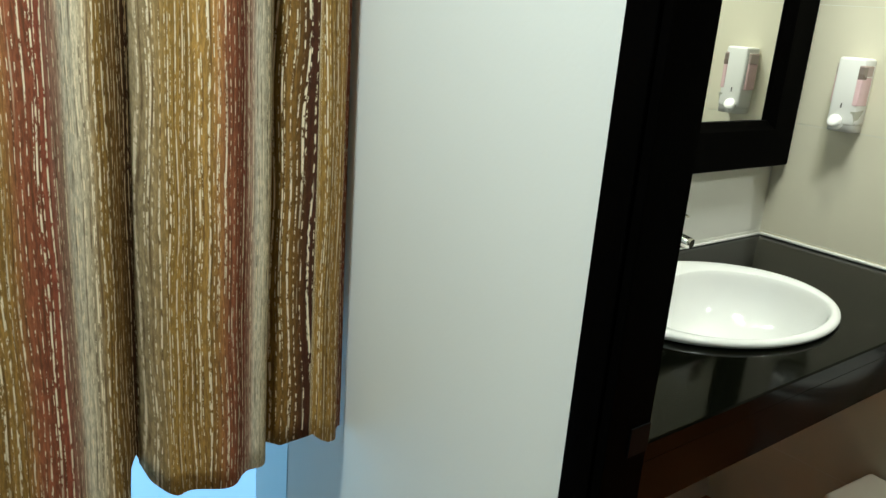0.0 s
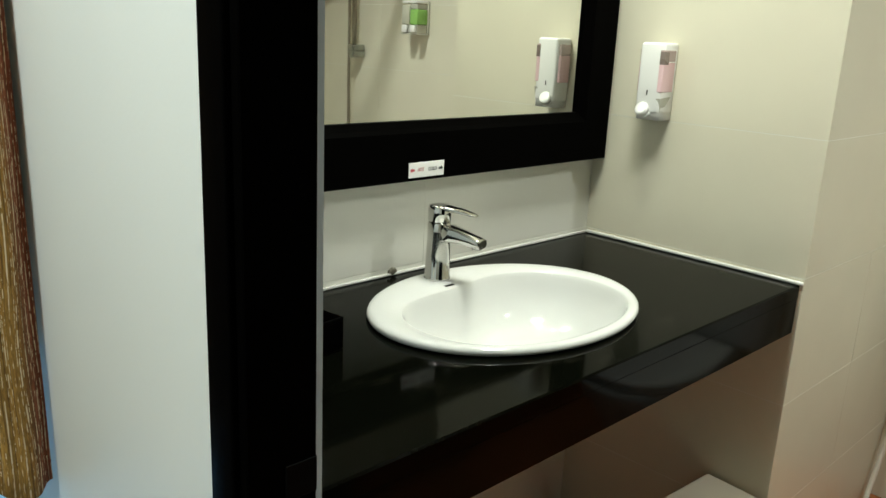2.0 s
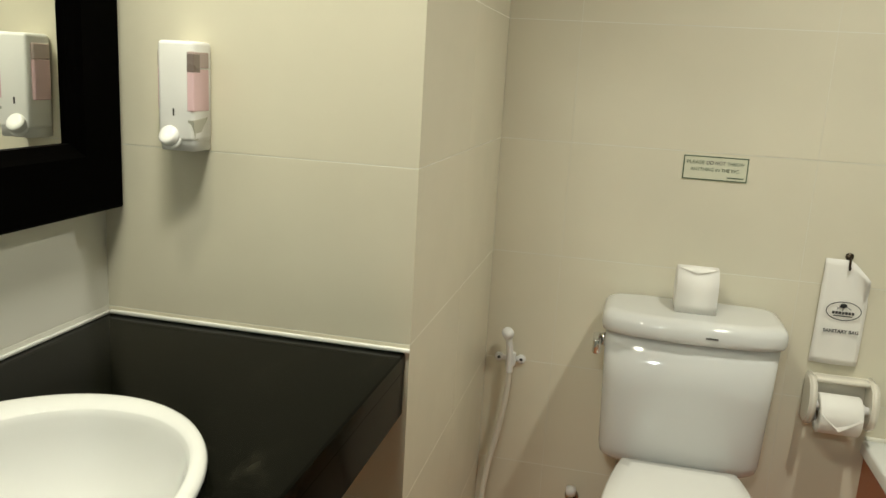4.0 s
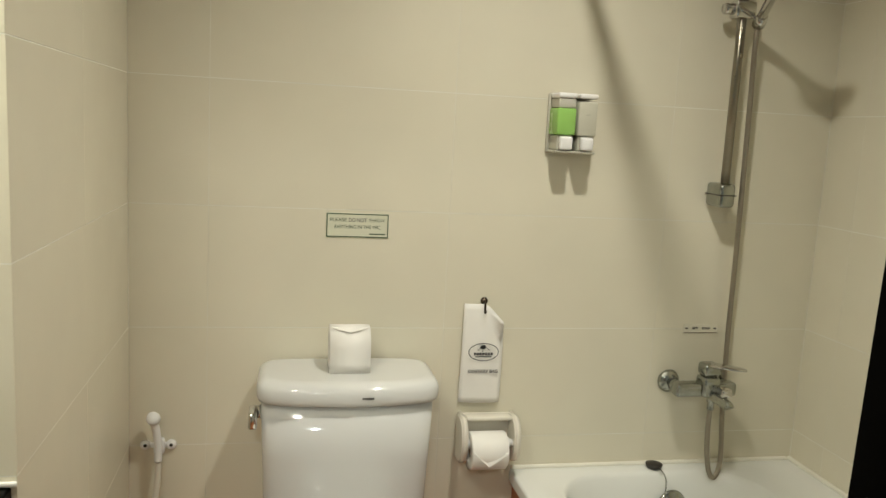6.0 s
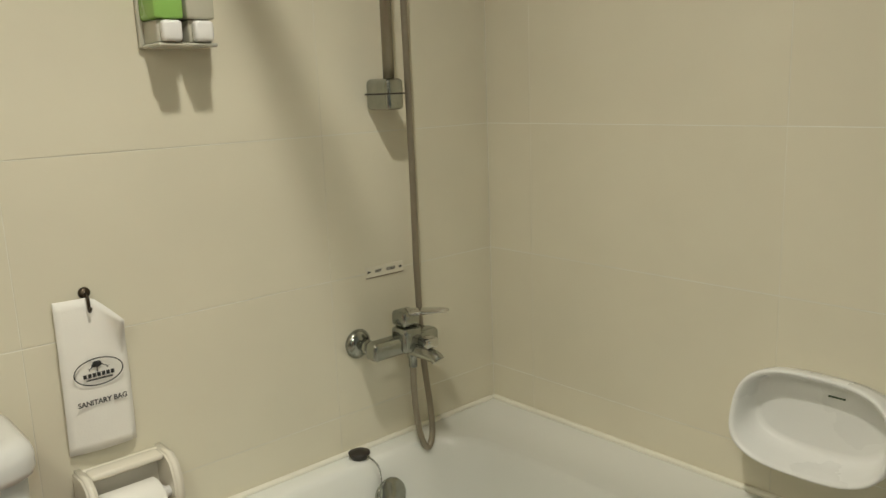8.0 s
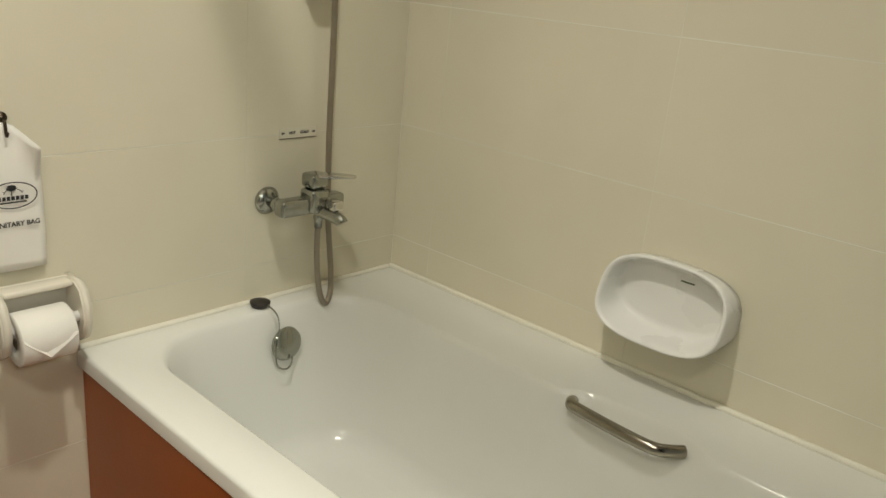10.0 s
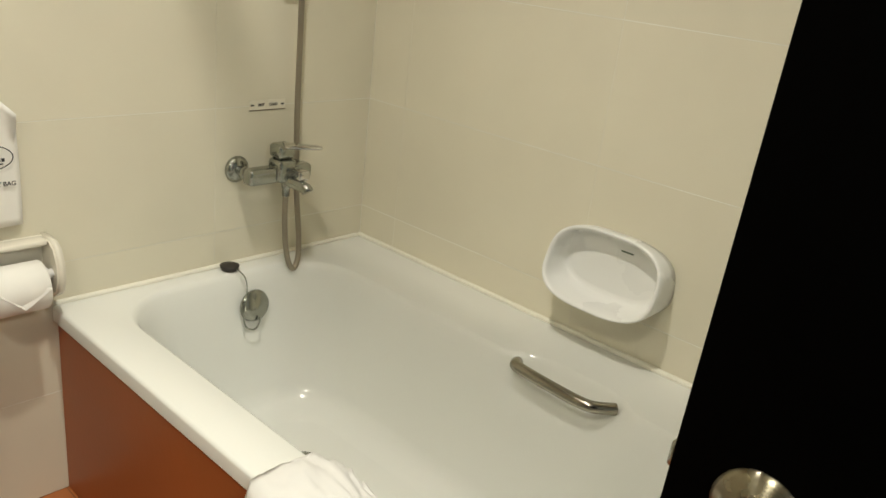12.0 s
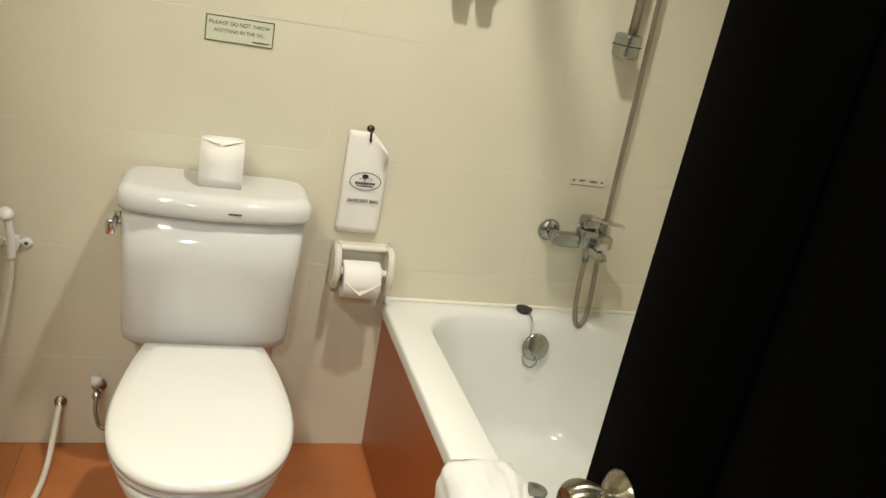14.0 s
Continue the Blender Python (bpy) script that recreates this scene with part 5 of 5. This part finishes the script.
def shower_set():
    xw = X_EAST
    yb, xb = -0.962, xw - 0.055
    t = thing("shower_rail_set", (xw, yb, 1.25), "chrome shower rail with hand shower on a ribbed hose", "shower")
    part("rail", tube([(xb, yb, 1.235), (xb, yb, 1.92)], 0.0118, 18, False), M_RAIL, t)
    for z in (1.255, 1.90):
        part("rail_bracket", box(xb - 0.022, xw - 0.0005, yb - 0.023, yb + 0.023, z - 0.034, z + 0.030, 0.010, 3), M_DULL, t)
        part("bracket_seam", box(xb - 0.0226, xw - 0.001, yb - 0.0236, yb + 0.0236, z - 0.0025, z + 0.0005), M_DARK, t)
    zs = 1.735
    part("slider", box(xb - 0.02, xb + 0.02, yb - 0.03, yb + 0.030, zs - 0.022, zs + 0.022, 0.008, 3), M_CHROME, t)
    part("slider_knob", lathe([(0.0, 0), (0.015, 0), (0.015, 0.022), (0.012, 0.026), (0.0, 0.026)], towards((xb, yb + 0.029, zs), (0, 1, 0)), 16), M_CHROME, t)
    part("holder", lathe([(0.0, 0), (0.017, 0), (0.015, 0.034), (0.0, 0.034)], towards((xb - 0.008, yb - 0.043, zs - 0.034), (-0.86, 0.28, 0.42)), 18), M_CHROME, t)
    a = Vector((xb - 0.010, yb - 0.042, zs - 0.03))
    d = Vector((-0.238, 0.079, 0.115)).normalized()
    hand = part("handset", tube([a, a + d * 0.06, a + d * 0.15, a + d * 0.225], 0.012, 16), M_CHROME, t)
    hc = a + d * 0.262
    part("spray_head", lathe([(0.0, -0.018), (0.020, -0.018), (0.036, -0.008), (0.046, 0.004), (0.046, 0.014), (0.041, 0.017), (0.0, 0.017)], towards(hc, (-0.42, 0.12, -0.90)), 28), M_CHROME, hand)
    part("hose", tube([a + Vector((0, 0, -0.002)), a + Vector((0.004, 0.0, -0.06)), (xw - 0.045, -1.018, 1.45), (xw - 0.035, -1.030, 1.10), (xw - 0.026, -1.038, 0.85), (xw - 0.034, -1.040, 0.66), (xw - 0.058, -1.034, 0.55), (xw - 0.072, -1.026, 0.49), (xw - 0.079, -1.008, 0.460), (xw - 0.078, -0.992, 0.478), (xw - 0.072, -0.984, 0.53), (xw - 0.067, -0.982, 0.60), (xw - 0.066, -0.983, 0.662)], 0.0075, 12, ribs=0.10), M_HOSE, t, "ribbed grey metal hose")


shower_set()


def curtain_rod():
    t = thing("shower_curtain_rod", (X_EAST, -0.485, 1.95), "plain chrome shower curtain rod above the bath front", "rod")
    part("rod", tube([(X_WEST + 0.002, -0.485, 1.95), (X_EAST - 0.002, -0.485, 1.95)], 0.0125, 16, False), M_CHROME, t)
    part("flange", lathe([(0.0, 0), (0.028, 0), (0.026, 0.006), (0.016, 0.012), (0.0, 0.012)], towards((X_EAST - 0.0005, -0.485, 1.95), (-1, 0, 0)), 20), M_CHROME, t)


curtain_rod()


def soap_dish():
    t = thing("soap_dish", (2.03, Y_SOUTH, 0.6), "white ceramic soap dish on the wall above the bath", "soap dish")
    cx, yw, zc = 2.049, Y_SOUTH - 0.0005, 0.665
    n = 64

    def rim(out, w, drop, lift, e=2.9):
        # a ring in a plane that leans out from the wall, its lip standing off the most
        ring = []
        for i in range(n):
            g = 2 * math.pi * i / n
            c = math.copysign(abs(math.cos(g)) ** (2 / e), math.cos(g))
            s = math.copysign(abs(math.sin(g)) ** (2 / e), math.sin(g))
            f = (1 - s) / 2                          # 0 at the top, 1 at the lip
            ring.append(Vector((cx + w * c * (0.95 + 0.05 * f), yw + lift + out * f, zc + drop * s)))
        return ring
    rings = [rim(0.0, 0.147, 0.078, 0.0), rim(0.018, 0.1465, 0.081, 0.016), rim(0.040, 0.145, 0.084, 0.031), rim(0.050, 0.1425, 0.085, 0.039), rim(0.052, 0.140, 0.0835, 0.0425), rim(0.051, 0.136, 0.080, 0.0425), rim(0.049, 0.132, 0.076, 0.038),
             rim(0.036, 0.129, 0.0735, 0.026), rim(0.018, 0.1265, 0.071, 0.016), rim(0.006, 0.123, 0.068, 0.011), rim(0.002, 0.117, 0.063, 0.0092), rim(0.001, 0.108, 0.056, 0.009)]
    part("dish", loft(rings, True, True), M_DISH, t)
    bm = bmesh.new()
    for i in range(5):
        box(cx - 0.018 - i * 0.006, cx - 0.0135 - i * 0.006, yw + 0.006, yw + 0.0128, 0.7085, 0.7105, bm=bm)
    part("maker_mark", bm, M_GREENINK, t, "tiny grey maker's mark")


soap_dish()


# ---- lamps in the ceiling: unseen fittings, two of them over added fills ----
def downlight(x, y, z, k=1.0):
    t = thing("unseen_ceiling_light", (x, y, z), "unseen round ceiling light with a white ring, added over a lamp", "light", "ceiling downlights")
    part("ring", lathe([(r * k, h) for r, h in ((0.052, -0.0005), (0.075, -0.0005), (0.073, -0.006), (0.056, -0.009), (0.052, -0.006), (0.052, -0.0005))], Matrix.Translation((x, y, z)), 32), M_PLASTIC, t)
    part("lens", lathe([(r * k, h) for r, h in ((0.0, -0.0006), (0.051, -0.0006), (0.051, -0.004), (0.0, -0.004))], Matrix.Translation((x, y, z)), 32), M_LAMP, t, "glowing lens")


for (lx, ly, lz), wide in zip(LAMPS + [(-0.15, 0.50, Z_CEIL)], (1.0, 1.0, 2.4, 1.4)):
    downlight(lx, ly, lz, wide)


# ---- window curtain in the room outside ----
def window_curtain():
    t = thing("window_curtain", (0.0, 1.04, 0.65), "striped brown and cream curtain hanging in soft folds", "curtain")
    random.seed(11)
    x0, x1, top = -0.95, 0.608, 2.18
    nu, nv = 420, 40
    bm = bmesh.new()
    layer = bm.loops.layers.uv.new("cloth")

    def fold(x):
        # pleats with narrow valleys, and smaller ripples over them
        big = abs(math.sin(math.pi * (x - 0.275 + 0.012 * math.sin(x * 13)) / 0.205)) ** 0.6
        return 0.045 - 0.095 * big + 0.010 * math.sin(2 * math.pi * x / 0.066 + 2.0 * math.sin(9 * x)) + 0.010 * noise.noise((x * 6, 0, 0))
    # cloth length run along the folds
    run, runs = 0.0, []
    prev = None
    for i in range(nu + 1):
        x = x0 + (x1 - x0) * i / nu
        p = Vector((x, fold(x) * 1.35))
        if prev is not None:
            run += (p - prev).length
        prev = p
        runs.append(run)
    grid = []
    for j in range(nv + 1):
        v = j / nv
        row = []
        for i in range(nu + 1):
            x = x0 + (x1 - x0) * i / nu
            hem = float(np.interp(x, (-0.95, -0.2, 0.0, 0.2, 0.240, 0.250, 0.270, 0.29, 0.32, 0.41, 0.465, 0.472, 0.500, 0.530, 0.560, 0.60), (0.66, 0.62, 0.66, 0.60, 0.62, 0.735, 0.738, 0.690, 0.678, 0.692, 0.680, 0.694, 0.692, 0.728, 0.700, 0.694))) + 0.006 * noise.noise((x * 30, 4, 0))
            z = top + (hem - top) * v
            amp = 0.55 + 0.45 * v
            y = 1.045 + fold(x) * amp + 0.006 * noise.noise((x * 5, z * 2.5, 2))
            w = min(max((x - 0.560) / 0.045, 0), 1)
            w = w * w * (3 - 2 * w)
            y += w * (1.088 - 0.034 * v - y)
            sway = 0.010 * (v - 0.5) * math.sin(x * 11)
            row.append(bm.verts.new((min(x + sway, 0.612), y, z)))
        grid.append(row)
    for j in range(nv):
        for i in range(nu):
            f = bm.faces.new((grid[j][i], grid[j][i + 1], grid[j + 1][i + 1], grid[j + 1][i]))
            f.smooth = True
            for loop, (ii, jj) in zip(f.loops, ((i, j), (i + 1, j), (i + 1, j + 1), (i, j + 1))):
                xc = x0 + (x1 - x0) * ii / nu
                loop[layer].uv = (xc - 0.41 + 0.25 * 8.45 + (0.045 if xc > 0.528 else 0.0), jj / nv * 1.5)
    cloth = part("cloth", bm, M_CURTAIN, t)
    mod = cloth.modifiers.new("thickness", "SOLIDIFY")
    mod.thickness = 0.002
    part("heading_tape", box(x0, x1, 1.03, 1.06, top, top + 0.05, 0.004), M_CURTAIN_TAPE, t)
    part("track", box(x0 - 0.05, x1 + 0.01, 1.035, 1.055, top + 0.0505, Z_CEIL - 0.0005), M_PLASTIC, t)


M_CURTAIN_TAPE = material("brown_heading_tape", (0.22, 0.12, 0.05), 0.8, vary=0.1)
window_curtain()


# ---- tiles ----
TILE_MESHES = {}


def tile_mesh(w, h, mat, gap=0.0018, side_gap=0.0009, chamfer=0.0003, deep=0.006):
    key = (round(w, 4), round(h, 4), mat.name)
    if key not in TILE_MESHES:
        a, b = w / 2 - side_gap / 2, h / 2 - gap / 2
        rings = [[Vector((sx * (a - k), sy * (b - k), z)) for sx, sy in ((-1, -1), (1, -1), (1, 1), (-1, 1))] for k, z in ((0, -deep + 0.0005), (0, -chamfer), (chamfer, 0))]
        bm = loft(rings, False, True)
        for f in bm.faces:
            f.smooth = False
        TILE_MESHES[key] = to_mesh("tile", bm, mat)
    return TILE_MESHES[key]


def lay_tiles(parent, cols, rows, right, up, at, mat=M_TILE):
    """Tiles between the joints at cols and rows, measured along right and up from at; up x right gives the face."""
    r, u = Vector(right), Vector(up)
    for c0, c1 in zip(cols, cols[1:]):
        for r0, r1 in zip(rows, rows[1:]):
            m = facing(Vector(at) + r * (c0 + c1) / 2 + u * (r0 + r1) / 2, right, up)
            wob = pose(0, 0, random.uniform(-0.0003, 0.0001), random.uniform(-0.05, 0.05), random.uniform(-0.05, 0.05), 0)
            ob = new("tile", tile_mesh(c1 - c0, r1 - r0, mat))
            ob.parent = parent
            ob.matrix_basis = m @ wob


random.seed(3)
UP = (0, 0, 1)
lay_tiles(WALL_E, [-Y_JOG, -0.375, 0.225, 0.825, -Y_SOUTH], JOINTS_Z, (0, -1, 0), UP, (X_EAST, 0, 0))
lay_tiles(WALL_P, [-Y_NORTH, -Y_JOG], JOINTS_Z, (0, -1, 0), UP, (X_VANITY, 0, 0))
lay_tiles(WALL_P, [X_VANITY + G, 2.45, X_EAST], JOINTS_Z, (1, 0, 0), UP, (0, Y_JOG, 0))
lay_tiles(WALL_N, [X_WEST, 0.83, 1.43, X_VANITY], JOINTS_Z, (1, 0, 0), UP, (0, Y_NORTH, 0), M_TILE_PALE)
lay_tiles(WALL_S, [-X_EAST, -2.737, -2.137, -1.537, -0.937, -X_WEST], JOINTS_Z, (-1, 0, 0), UP, (0, Y_SOUTH, 0))
FLOOR = bpy.data.objects["floor"]
xs = [X_EAST - 0.3 * i for i in range(8)][::-1]
ys = [-0.438 + 0.3 * i for i in range(6)] + [Y_NORTH]
ys = [Y_SOUTH, -1.038, -0.738] + ys
lay_tiles(FLOOR, [X_WEST] + xs, ys, (1, 0, 0), (0, 1, 0), (0, 0, 0), M_FLOOR)
